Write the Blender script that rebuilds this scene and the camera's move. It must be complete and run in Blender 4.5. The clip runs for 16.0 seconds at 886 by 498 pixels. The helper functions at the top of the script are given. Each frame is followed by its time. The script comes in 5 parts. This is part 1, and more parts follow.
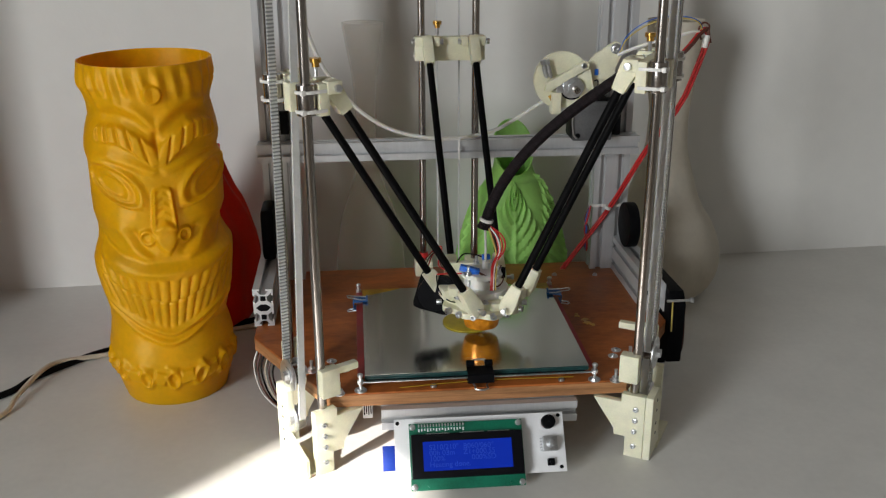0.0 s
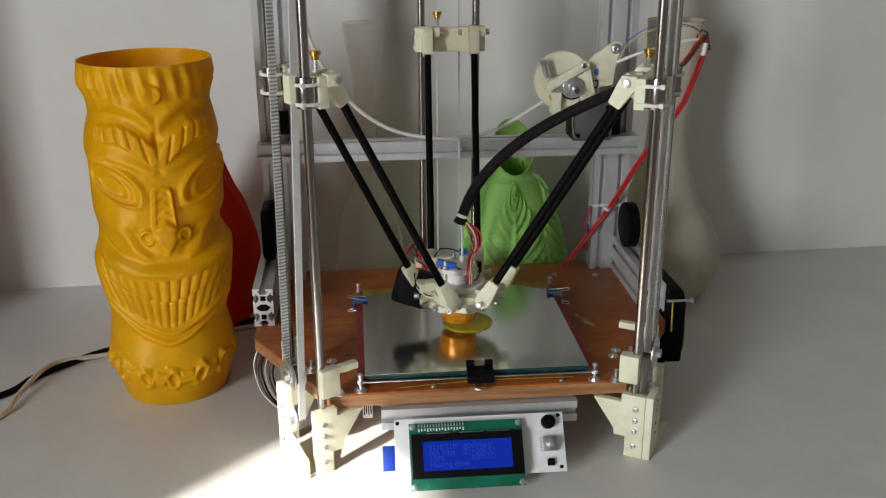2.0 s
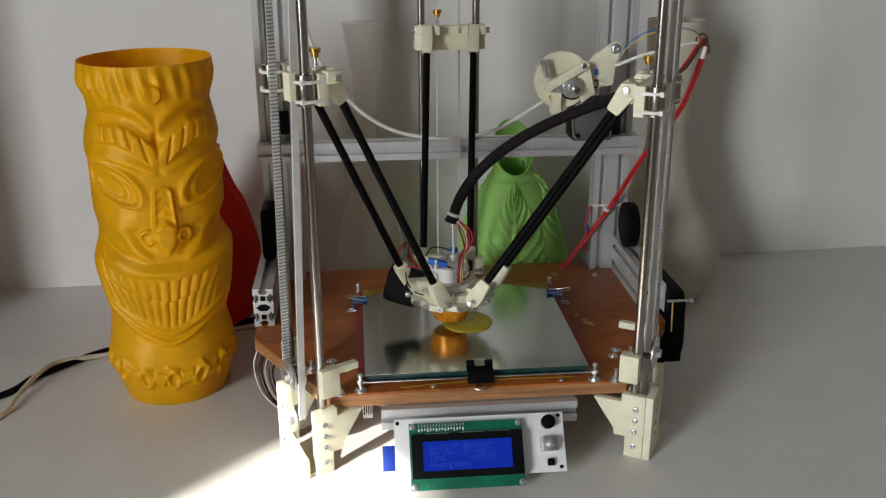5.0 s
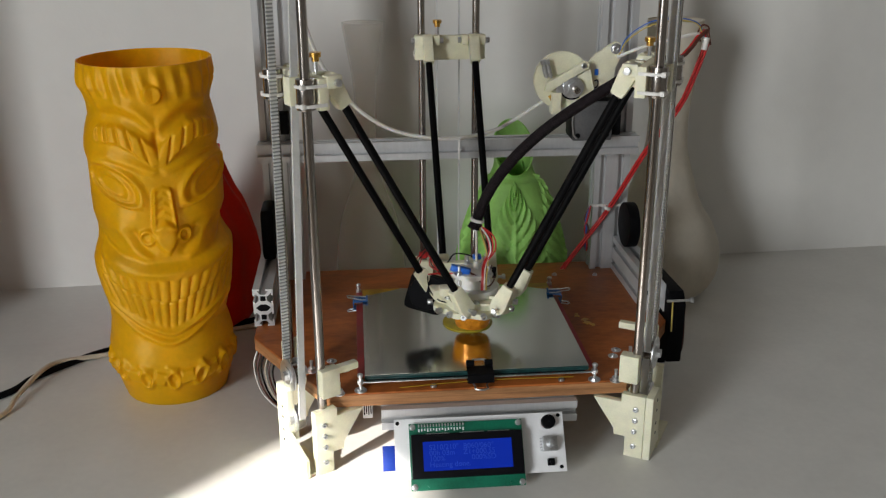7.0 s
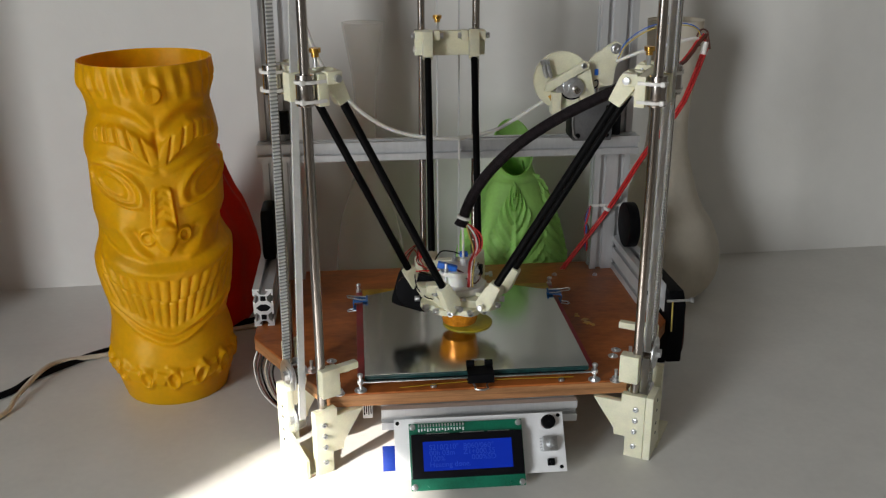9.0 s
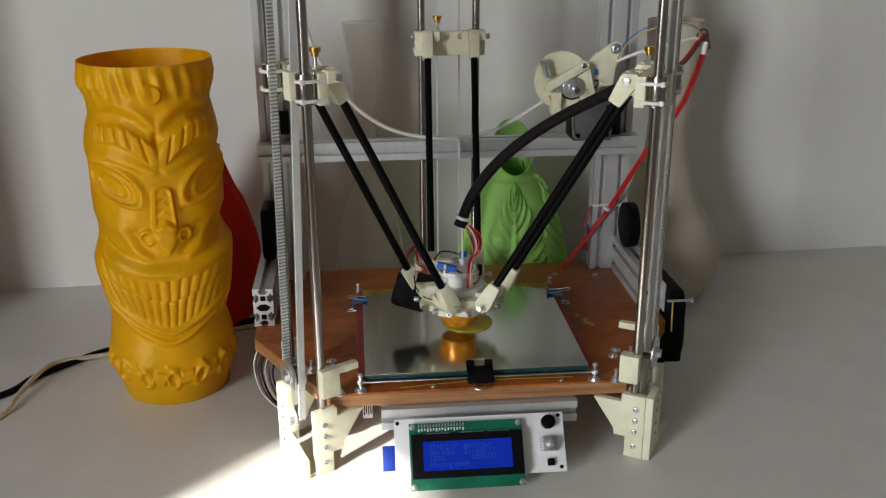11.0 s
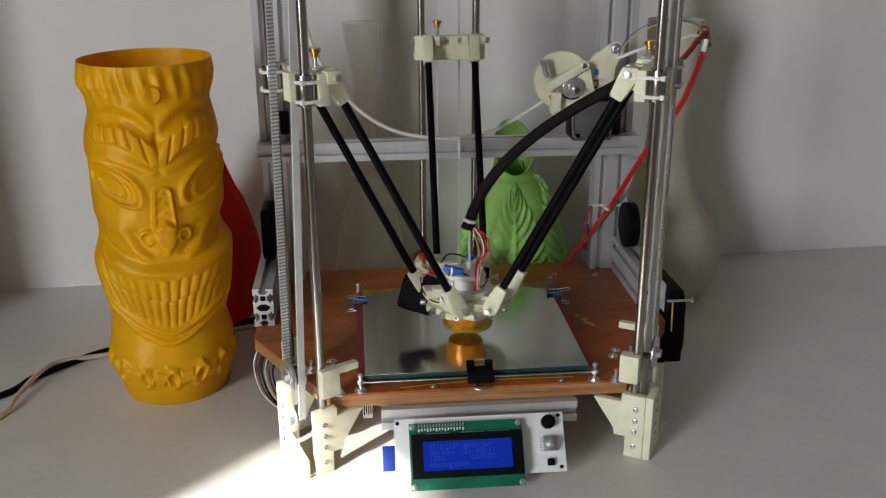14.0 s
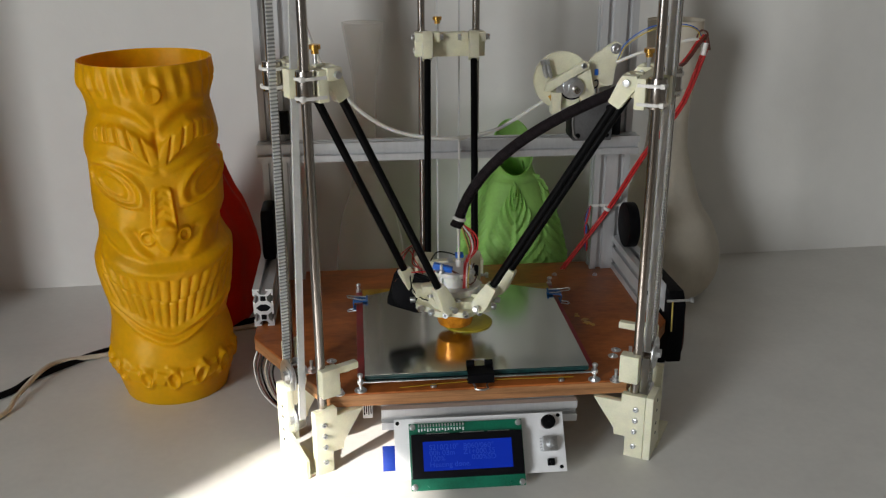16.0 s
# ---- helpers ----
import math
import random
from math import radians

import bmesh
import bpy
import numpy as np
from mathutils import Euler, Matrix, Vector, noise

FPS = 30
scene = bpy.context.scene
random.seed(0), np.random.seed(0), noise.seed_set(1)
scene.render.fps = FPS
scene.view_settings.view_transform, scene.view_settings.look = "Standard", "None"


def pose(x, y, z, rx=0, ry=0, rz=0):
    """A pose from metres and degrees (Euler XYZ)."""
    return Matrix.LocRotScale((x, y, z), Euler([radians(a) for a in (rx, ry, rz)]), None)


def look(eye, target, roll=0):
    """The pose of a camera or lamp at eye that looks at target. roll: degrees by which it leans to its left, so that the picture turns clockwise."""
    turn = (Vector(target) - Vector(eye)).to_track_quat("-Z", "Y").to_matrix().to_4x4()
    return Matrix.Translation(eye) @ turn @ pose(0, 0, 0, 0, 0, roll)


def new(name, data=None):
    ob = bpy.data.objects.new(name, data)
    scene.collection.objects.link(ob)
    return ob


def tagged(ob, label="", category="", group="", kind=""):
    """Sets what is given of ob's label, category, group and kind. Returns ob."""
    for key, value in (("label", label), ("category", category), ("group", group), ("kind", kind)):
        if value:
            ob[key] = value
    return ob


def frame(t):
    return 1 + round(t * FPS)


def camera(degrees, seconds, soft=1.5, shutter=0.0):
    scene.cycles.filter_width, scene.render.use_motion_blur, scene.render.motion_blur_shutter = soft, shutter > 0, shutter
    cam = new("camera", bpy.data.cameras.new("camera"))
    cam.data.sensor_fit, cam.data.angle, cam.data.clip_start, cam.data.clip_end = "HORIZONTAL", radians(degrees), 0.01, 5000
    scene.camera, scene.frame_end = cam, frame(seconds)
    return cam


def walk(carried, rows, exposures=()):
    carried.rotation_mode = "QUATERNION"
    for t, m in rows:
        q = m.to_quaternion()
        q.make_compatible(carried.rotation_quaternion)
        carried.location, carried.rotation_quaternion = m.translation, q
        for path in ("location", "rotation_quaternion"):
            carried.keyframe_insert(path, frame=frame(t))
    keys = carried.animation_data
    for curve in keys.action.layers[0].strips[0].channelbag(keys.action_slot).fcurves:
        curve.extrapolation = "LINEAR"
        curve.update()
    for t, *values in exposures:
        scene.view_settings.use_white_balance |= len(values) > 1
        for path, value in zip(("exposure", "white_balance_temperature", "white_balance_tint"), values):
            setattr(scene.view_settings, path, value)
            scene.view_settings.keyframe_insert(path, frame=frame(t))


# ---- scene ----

cam = camera(50.0, 16.0, soft=1.25, shutter=0.5)
EYE = pose(-0.0983, -0.85, 0.4709, 90 - 20.1, 0, -5.134) @ pose(0, 0, 0, 0, 0, -0.23)
walk(cam, [(0.0, EYE), (16.0, EYE)], exposures=[(0.0, 1.04), (4.0, 0.99), (16.0, 0.875)])

# ---- light: one window to the front and left, a low sun that grazes the table's front ----
AZ = radians(44.0)          # the way in which the sun's light travels, seen from above
ELEV = radians(27.0)
SX, SY = math.cos(AZ), math.sin(AZ)
world = bpy.data.worlds.new("sky")
scene.world = world
world.use_nodes = True
wn = world.node_tree
sky = wn.nodes.new("ShaderNodeTexSky")
sky.sky_type = "NISHITA"
sky.sun_disc = False
sky.sun_elevation = ELEV
sky.sun_rotation = math.atan2(-SX, -SY)
wn.links.new(sky.outputs["Color"], wn.nodes["Background"].inputs["Color"])
wn.nodes["Background"].inputs["Strength"].default_value = 0.05
sun = new("sun", bpy.data.lights.new("sun", "SUN"))
sun.data.energy, sun.data.angle, sun.data.color = 5.0, radians(0.45), (1.0, 0.95, 0.88)
sun.matrix_world = look((-SX, -SY, math.tan(ELEV)), (0, 0, 0))
WIN_X, WIN_Y0, WIN_Y1, WIN_Z0, WIN_Z1 = -2.45, -3.50, -2.268, 0.15, 1.798      # the opening in the side wall
day = new("window_daylight", bpy.data.lights.new("window_daylight", "AREA"))
day.data.shape, day.data.size, day.data.size_y = "RECTANGLE", WIN_Y1 - WIN_Y0, WIN_Z1 - WIN_Z0
day.data.energy, day.data.color = 67.5, (0.93, 0.98, 1.0)
WIN_MID = Vector((WIN_X + 0.03, (WIN_Y0 + WIN_Y1) / 2, (WIN_Z0 + WIN_Z1) / 2))
day.matrix_world = look(WIN_MID, WIN_MID + Vector((1, 0, 0)))


# ---- materials ----
def material(name, colour, rough=0.5, metal=0.0, vary=0.12, scale=60.0, bump=0.0, bump_scale=400.0, bump_depth=0.0002,
             layers=0.0, subsurface=0.0, transmission=0.0, emission=None, emit=0.0, fleck=None, stretch=(1, 1, 1), coat=0.0,
             ior=1.45, per_object=0.0, spec=0.5, through_light=0.0, clear=0.0):
    """A principled material with two scales of variation, fine relief and, for printed plastic, layer lines."""
    m = bpy.data.materials.new(name)
    m.use_nodes = True
    nt = m.node_tree
    b = nt.nodes["Principled BSDF"]
    link = nt.links.new
    b.inputs["Roughness"].default_value, b.inputs["Metallic"].default_value = rough, metal
    b.inputs["IOR"].default_value = ior
    b.inputs["Specular IOR Level"].default_value = spec
    b.inputs["Coat Weight"].default_value = coat
    coord = nt.nodes.new("ShaderNodeTexCoord")
    mapping = nt.nodes.new("ShaderNodeMapping")
    mapping.inputs["Scale"].default_value = stretch
    link(coord.outputs["Object"], mapping.inputs["Vector"])
    big = nt.nodes.new("ShaderNodeTexNoise")
    big.inputs["Scale"].default_value, big.inputs["Detail"].default_value = scale, 5.0
    fine = nt.nodes.new("ShaderNodeTexNoise")
    fine.inputs["Scale"].default_value, fine.inputs["Detail"].default_value = scale * 9, 3.0
    link(mapping.outputs["Vector"], big.inputs["Vector"])
    link(mapping.outputs["Vector"], fine.inputs["Vector"])
    mix = nt.nodes.new("ShaderNodeMath")
    mix.operation = "MULTIPLY_ADD"
    link(fine.outputs["Fac"], mix.inputs[0])
    mix.inputs[1].default_value = 0.45
    link(big.outputs["Fac"], mix.inputs[2])
    ramp = nt.nodes.new("ShaderNodeValToRGB")
    other = fleck or tuple(c * (1 - 2 * vary) for c in colour)
    ramp.color_ramp.elements[0].position, ramp.color_ramp.elements[1].position = 0.5, 0.9
    ramp.color_ramp.elements[0].color, ramp.color_ramp.elements[1].color = (*other, 1), (*[min(1, c * (1 + vary)) for c in colour], 1)
    link(mix.outputs["Value"], ramp.inputs["Fac"])
    colour_out = ramp.outputs["Color"]
    if per_object:
        info = nt.nodes.new("ShaderNodeObjectInfo")
        shade = nt.nodes.new("ShaderNodeMapRange")
        shade.inputs["To Min"].default_value, shade.inputs["To Max"].default_value = 1 - per_object, 1 + per_object
        link(info.outputs["Random"], shade.inputs["Value"])
        hsv = nt.nodes.new("ShaderNodeHueSaturation")
        link(shade.outputs["Result"], hsv.inputs["Value"])
        link(colour_out, hsv.inputs["Color"])
        colour_out = hsv.outputs["Color"]
    link(colour_out, b.inputs["Base Color"])
    rr = nt.nodes.new("ShaderNodeMapRange")
    rr.inputs["To Min"].default_value, rr.inputs["To Max"].default_value = max(0.02, rough * 0.8), min(1, rough * 1.2)
    link(big.outputs["Fac"], rr.inputs["Value"])
    link(rr.outputs["Result"], b.inputs["Roughness"])
    normal = None
    if bump:
        n2 = nt.nodes.new("ShaderNodeTexNoise")
        n2.inputs["Scale"].default_value, n2.inputs["Detail"].default_value = bump_scale, 3.0
        link(mapping.outputs["Vector"], n2.inputs["Vector"])
        bn = nt.nodes.new("ShaderNodeBump")
        bn.inputs["Strength"].default_value, bn.inputs["Distance"].default_value = bump, bump_depth
        link(n2.outputs["Fac"], bn.inputs["Height"])
        normal = bn.outputs["Normal"]
    if layers:
        wave = nt.nodes.new("ShaderNodeTexWave")
        wave.wave_type, wave.bands_direction = "BANDS", "Z"
        wave.inputs["Scale"].default_value = 0.314 / layers      # one band per layer
        wave.inputs["Distortion"].default_value, wave.inputs["Detail Scale"].default_value = 0.4, 1.0
        link(coord.outputs["Object"], wave.inputs["Vector"])
        b2 = nt.nodes.new("ShaderNodeBump")
        b2.inputs["Strength"].default_value, b2.inputs["Distance"].default_value = 0.5, layers * 0.22
        link(wave.outputs["Fac"], b2.inputs["Height"])
        if normal:
            link(normal, b2.inputs["Normal"])
        normal = b2.outputs["Normal"]
    if normal:
        link(normal, b.inputs["Normal"])
    if subsurface:
        b.inputs["Subsurface Weight"].default_value = subsurface
        b.inputs["Subsurface Radius"].default_value = (0.006, 0.004, 0.0015)
        b.inputs["Subsurface Scale"].default_value = 0.6
    b.inputs["Transmission Weight"].default_value = transmission
    out = nt.nodes["Material Output"]
    for kind, share in (("ShaderNodeBsdfTranslucent", through_light), ("ShaderNodeBsdfTransparent", clear)):
        if share:
            mixed = nt.nodes.new("ShaderNodeMixShader")
            mixed.inputs["Fac"].default_value = share
            extra = nt.nodes.new(kind)
            if kind == "ShaderNodeBsdfTranslucent":
                deep = nt.nodes.new("ShaderNodeGamma")       # light that has gone through is more saturated
                deep.inputs["Gamma"].default_value = 1.45
                link(colour_out, deep.inputs["Color"])
                link(deep.outputs["Color"], extra.inputs["Color"])
            link(out.inputs["Surface"].links[0].from_socket, mixed.inputs[1])
            link(extra.outputs["BSDF"], mixed.inputs[2])
            link(mixed.outputs["Shader"], out.inputs["Surface"])
    if emission:
        b.inputs["Emission Color"].default_value, b.inputs["Emission Strength"].default_value = (*emission, 1), emit
    return m


WALL = material("wall_paint", (0.74, 0.725, 0.70), 0.75, vary=0.02, scale=4, bump=0.25, bump_scale=220, bump_depth=0.0006)
# Dark tone for walls out of view, so that they bounce little light.
ROOM = material("low_bounce_wall", (0.19, 0.175, 0.155), 0.8, vary=0.03, scale=4)
LAMINATE = material("table_laminate", (0.70, 0.685, 0.655), 0.42, vary=0.03, scale=14, bump=0.15, bump_scale=700, bump_depth=0.0001)
FLOOR = material("floor_boards", (0.24, 0.19, 0.14), 0.5, scale=6, stretch=(1, 8, 1))
ALU = material("anodised_aluminium", (0.60, 0.605, 0.62), 0.40, 0.45, vary=0.05, scale=40, stretch=(1, 1, 0.05))
STEEL = material("ground_steel", (0.40, 0.365, 0.34), 0.22, 1.0, vary=0.06, scale=30, stretch=(1, 1, 0.2))
ZINC = material("zinc_plated_steel", (0.70, 0.71, 0.73), 0.36, 1.0, vary=0.1, scale=300)
BRASS = material("brass", (0.72, 0.42, 0.10), 0.28, 1.0, vary=0.1, scale=200)
ABS = material("natural_cream_plastic", (0.78, 0.755, 0.57), 0.45, vary=0.05, scale=70, layers=0.0006, subsurface=0.12)
NYLON = material("white_nylon", (0.80, 0.79, 0.76), 0.4, vary=0.03, scale=60, subsurface=0.15)
BLACK = material("black_plastic", (0.004, 0.004, 0.005), 0.5, vary=0.2, scale=80, bump=0.2, bump_scale=900, spec=0.08)
SHRINK = material("black_heat_shrink", (0.003, 0.003, 0.0035), 0.45, vary=0.2, scale=90, bump=0.3, bump_scale=350, bump_depth=0.0004, spec=0.08)
SLEEVE = material("black_braided_sleeve", (0.006, 0.0045, 0.0055), 0.5, vary=0.3, scale=500, bump=0.8, bump_scale=1100, bump_depth=0.0008, fleck=(0.022, 0.015, 0.018), spec=0.15)
YELLOW = material("golden_yellow_print", (0.96, 0.565, 0.003), 0.36, 0.08, vary=0.05, scale=25, layers=0.0007, spec=0.5, through_light=0.42)
GREEN = material("light_green_print", (0.42, 0.80, 0.20), 0.42, vary=0.05, scale=25, layers=0.0007, through_light=0.15)
RED = material("red_print", (0.80, 0.018, 0.002), 0.4, vary=0.05, scale=25, layers=0.0007, spec=0.2, through_light=0.3)
PALE = material("white_print", (0.84, 0.79, 0.70), 0.5, vary=0.03, scale=20, layers=0.0007, through_light=0.42, clear=0.16)
SHEER = material("sheer_white_print", (0.92, 0.86, 0.78), 0.45, vary=0.03, scale=20, layers=0.0007, through_light=0.28, clear=0.78)
WOOD = material("varnished_plywood", (0.36, 0.108, 0.026), 0.34, vary=0.22, scale=14, stretch=(0.8, 1.8, 1), bump=0.2, bump_scale=120, bump_depth=0.0003, fleck=(0.19, 0.054, 0.014), spec=0.22)
PLY_A = material("plywood_edge_light", (0.40, 0.19, 0.08), 0.55, vary=0.2, scale=30, stretch=(0.4, 0.4, 6))
PLY_B = material("plywood_edge_dark", (0.34, 0.16, 0.065), 0.55, vary=0.2, scale=30, stretch=(0.4, 0.4, 6))
MIRROR = material("mirror_glass", (0.66, 0.68, 0.65), 0.165, 1.0, vary=0.03, scale=20)
GLASS_EDGE = material("glass_edge", (0.010, 0.045, 0.045), 0.12, vary=0.3, scale=60)
PCB_RED = material("red_circuit_board", (0.30, 0.012, 0.012), 0.35, vary=0.1, scale=50)
PCB_GREEN = material("green_circuit_board", (0.006, 0.15, 0.085), 0.35, vary=0.15, scale=60)
PCB_WHITE = material("white_circuit_board", (0.88, 0.88, 0.90), 0.4, vary=0.02, scale=60)
BEZEL = material("black_bezel", (0.006, 0.006, 0.008), 0.4, vary=0.1, scale=60, spec=0.12)
SCREEN = material("blue_backlit_screen", (0.003, 0.014, 0.20), 0.18, vary=0.05, scale=40, emission=(0.0, 0.06, 1.0), emit=0.10)
GLYPH = material("screen_character", (0.10, 0.22, 0.70), 0.3, emission=(0.03, 0.14, 0.9), emit=0.2)
GHOST = material("screen_dim_character", (0.015, 0.05, 0.33), 0.3, emission=(0.01, 0.07, 0.85), emit=0.11)
KAPTON = material("orange_polyimide_tape", (0.92, 0.30, 0.02), 0.2, 0.3, vary=0.25, scale=120, bump=0.9, bump_scale=110, bump_depth=0.002)
TAPE = material("yellow_polyimide_tape", (0.40, 0.24, 0.015), 0.3, vary=0.2, scale=60)
DISC = material("olive_yellow_print", (0.50, 0.40, 0.03), 0.35, vary=0.1, scale=90, bump=0.4, bump_scale=700, subsurface=0.1)
CLIP_BLUE = material("blue_clip_steel", (0.02, 0.13, 0.42), 0.35, 0.2, vary=0.1)
BLUE = material("blue_plastic", (0.02, 0.14, 0.60), 0.4, vary=0.1)
CARD_BLUE = material("dark_blue_plastic", (0.010, 0.045, 0.36), 0.4, vary=0.1)
RED_WIRE = material("red_wire_insulation", (0.52, 0.025, 0.025), 0.4, vary=0.1)
BROWN_WIRE = material("dark_wire_insulation", (0.10, 0.03, 0.02), 0.45, vary=0.1)
WHITE_WIRE = material("white_wire_insulation", (0.75, 0.73, 0.70), 0.45, vary=0.05)
YELLOW_WIRE = material("yellow_wire_insulation", (0.55, 0.42, 0.10), 0.45, vary=0.05)
BEIGE = material("cream_cable", (0.60, 0.53, 0.42), 0.5, vary=0.05)
BELT = material("white_belt", (0.60, 0.60, 0.59), 0.45, vary=0.06, scale=50, subsurface=0.1)
# Grey strap colour stands in for shade between the left belt's teeth.
BELT_GAPS = material("belt_gap_shade", (0.27, 0.27, 0.27), 0.5, vary=0.1)
PTFE = material("white_tube", (0.70, 0.68, 0.64), 0.35, vary=0.03, subsurface=0.2)
HOT_GLUE = material("tan_mark", (0.42, 0.24, 0.04), 0.4, vary=0.2)


def weave(m, scale):
    """Open braid: small cells with light edges on a dark thread."""
    nt = m.node_tree
    b = nt.nodes["Principled BSDF"]
    coord = nt.nodes.new("ShaderNodeTexCoord")
    cells = nt.nodes.new("ShaderNodeTexVoronoi")
    cells.inputs["Scale"].default_value = scale
    nt.links.new(coord.outputs["Object"], cells.inputs["Vector"])
    ramp = nt.nodes.new("ShaderNodeValToRGB")
    ramp.color_ramp.elements[0].position, ramp.color_ramp.elements[1].position = 0.35, 0.75
    ramp.color_ramp.elements[0].color, ramp.color_ramp.elements[1].color = (0.003, 0.0025, 0.003, 1), (0.020, 0.013, 0.016, 1)
    nt.links.new(cells.outputs["Distance"], ramp.inputs["Fac"])
    nt.links.new(ramp.outputs["Color"], b.inputs["Base Color"])
    bn = nt.nodes.new("ShaderNodeBump")
    bn.inputs["Strength"].default_value, bn.inputs["Distance"].default_value = 0.9, 0.0006
    nt.links.new(cells.outputs["Distance"], bn.inputs["Height"])
    nt.links.new(bn.outputs["Normal"], b.inputs["Normal"])


weave(SLEEVE, 1250)


# ---- mesh helpers ----
def bm_box(lo, hi, bevel=0.0, bm=None, m=None):
    bm = bm or bmesh.new()
    sub = bmesh.new()
    bmesh.ops.create_cube(sub, size=1.0)
    for v in sub.verts:
        v.co = Vector([(a + b) / 2 + c * (b - a) for a, b, c in zip(lo, hi, v.co)])
    if bevel:
        bmesh.ops.bevel(sub, geom=sub.edges[:], offset=bevel, segments=2, affect="EDGES", profile=0.6)
    return merge(bm, sub, m)


def merge(bm, sub, m=None):
    if m is not None:
        sub.transform(m)
        if m.determinant() < 0:
            bmesh.ops.reverse_faces(sub, faces=sub.faces[:])
    tmp = bpy.data.meshes.new("tmp")
    sub.to_mesh(tmp)
    sub.free()
    bm.from_mesh(tmp)
    bpy.data.meshes.remove(tmp)
    return bm


def bm_cyl(p0, p1, r, n=20, bm=None, r2=None, bevel=0.0, m=None):
    bm = bm or bmesh.new()
    sub = bmesh.new()
    p0, p1 = Vector(p0), Vector(p1)
    bmesh.ops.create_cone(sub, cap_ends=True, segments=n, radius1=r, radius2=r if r2 is None else r2, depth=(p1 - p0).length)
    if bevel:
        rim = [e for e in sub.edges if abs(e.verts[0].co.z - e.verts[1].co.z) < 1e-9]
        bmesh.ops.bevel(sub, geom=rim, offset=bevel, segments=2, affect="EDGES", profile=0.6)
    sub.transform(Matrix.Translation((p0 + p1) / 2) @ (p1 - p0).to_track_quat("Z", "Y").to_matrix().to_4x4())
    return merge(bm, sub, m)


def bm_tube(pts, r, n=8, bm=None, m=None):
    """A round cable along a smooth line through pts."""
    bm = bm or bmesh.new()
    sub = bmesh.new()
    pts = smooth_line([Vector(p) for p in pts], 6)
    rings, side = [], None
    for i, p in enumerate(pts):
        d = (pts[min(i + 1, len(pts) - 1)] - pts[max(i - 1, 0)]).normalized()
        if side is None:
            side = d.orthogonal().normalized()
        side = (side - d * side.dot(d)).normalized()
        up = d.cross(side)
        rings.append([sub.verts.new(p + r * (side * math.cos(a) + up * math.sin(a))) for a in [2 * math.pi * k / n for k in range(n)]])
    for a, b in zip(rings, rings[1:]):
        for k in range(n):
            sub.faces.new((a[k], a[(k + 1) % n], b[(k + 1) % n], b[k]))
    sub.faces.new(rings[0][::-1])
    sub.faces.new(rings[-1])
    return merge(bm, sub, m)


def smooth_line(p, steps):
    if len(p) < 3:
        return p
    q = [p[0] * 2 - p[1]] + list(p) + [p[-1] * 2 - p[-2]]
    out = []
    for i in range(1, len(q) - 2):
        for s in range(steps):
            u = s / steps
            a, b, c, d = q[i - 1:i + 3]
            out.append(0.5 * (2 * b + (c - a) * u + (2 * a - 5 * b + 4 * c - d) * u * u + (3 * b - a - 3 * c + d) * u ** 3))
    return out + [p[-1]]


def bm_prism(outline, z0, z1, bm=None, m=None, bevel=0.0):
    """A flat outline in x, y drawn up from z0 to z1."""
    bm = bm or bmesh.new()
    sub = bmesh.new()
    low = [sub.verts.new((x, y, z0)) for x, y in outline]
    high = [sub.verts.new((x, y, z1)) for x, y in outline]
    sub.faces.new(low[::-1])
    sub.faces.new(high)
    for i in range(len(outline)):
        j = (i + 1) % len(outline)
        sub.faces.new((low[i], low[j], high[j], high[i]))
    bmesh.ops.recalc_face_normals(sub, faces=sub.faces[:])
    if bevel:
        bmesh.ops.bevel(sub, geom=sub.edges[:], offset=bevel, segments=2, affect="EDGES", profile=0.6)
    return merge(bm, sub, m)


def bm_lathe(profile, n=48, bm=None, m=None):
    """A closed section of (radius, height) turned about z."""
    bm = bm or bmesh.new()
    sub = bmesh.new()
    rings = []
    for r, z in profile:
        rings.append([sub.verts.new((r * math.cos(2 * math.pi * k / n), r * math.sin(2 * math.pi * k / n), z)) for k in range(n)] if r > 1e-6
                     else [sub.verts.new((0, 0, z))])
    for a, b in zip(rings, rings[1:]):
        for k in range(n):
            j = (k + 1) % n
            if len(a) == 1 and len(b) > 1:
                sub.faces.new((a[0], b[j], b[k]))
            elif len(b) == 1 and len(a) > 1:
                sub.faces.new((a[k], a[j], b[0]))
            elif len(a) > 1:
                sub.faces.new((a[k], a[j], b[j], b[k]))
    bmesh.ops.recalc_face_normals(sub, faces=sub.faces[:])
    return merge(bm, sub, m)


def mesh_of(name, bm, mat, smooth=35):
    me = bpy.data.meshes.new(name)
    bm.to_mesh(me)
    bm.free()
    me.materials.append(mat)
    me.shade_smooth()
    me.set_sharp_from_angle(angle=radians(smooth))
    return me


def part(name, bm, mat, parent, label="", smooth=35):
    ob = new(name, mesh_of(name, bm, mat, smooth))
    ob.parent = parent
    return tagged(ob, label)


def thing(name, label, category, group="", at=None):
    ob = new(name)
    ob.empty_display_size = 0.02
    if at is not None:
        ob.matrix_basis = at
    return tagged(ob, label, category, group)


def solid(name, bm, mat, label, category, kind="", at=None, smooth=35, group=""):
    ob = new(name, mesh_of(name, bm, mat, smooth))
    if at is not None:
        ob.matrix_basis = at
    return tagged(ob, label, category, group, kind)


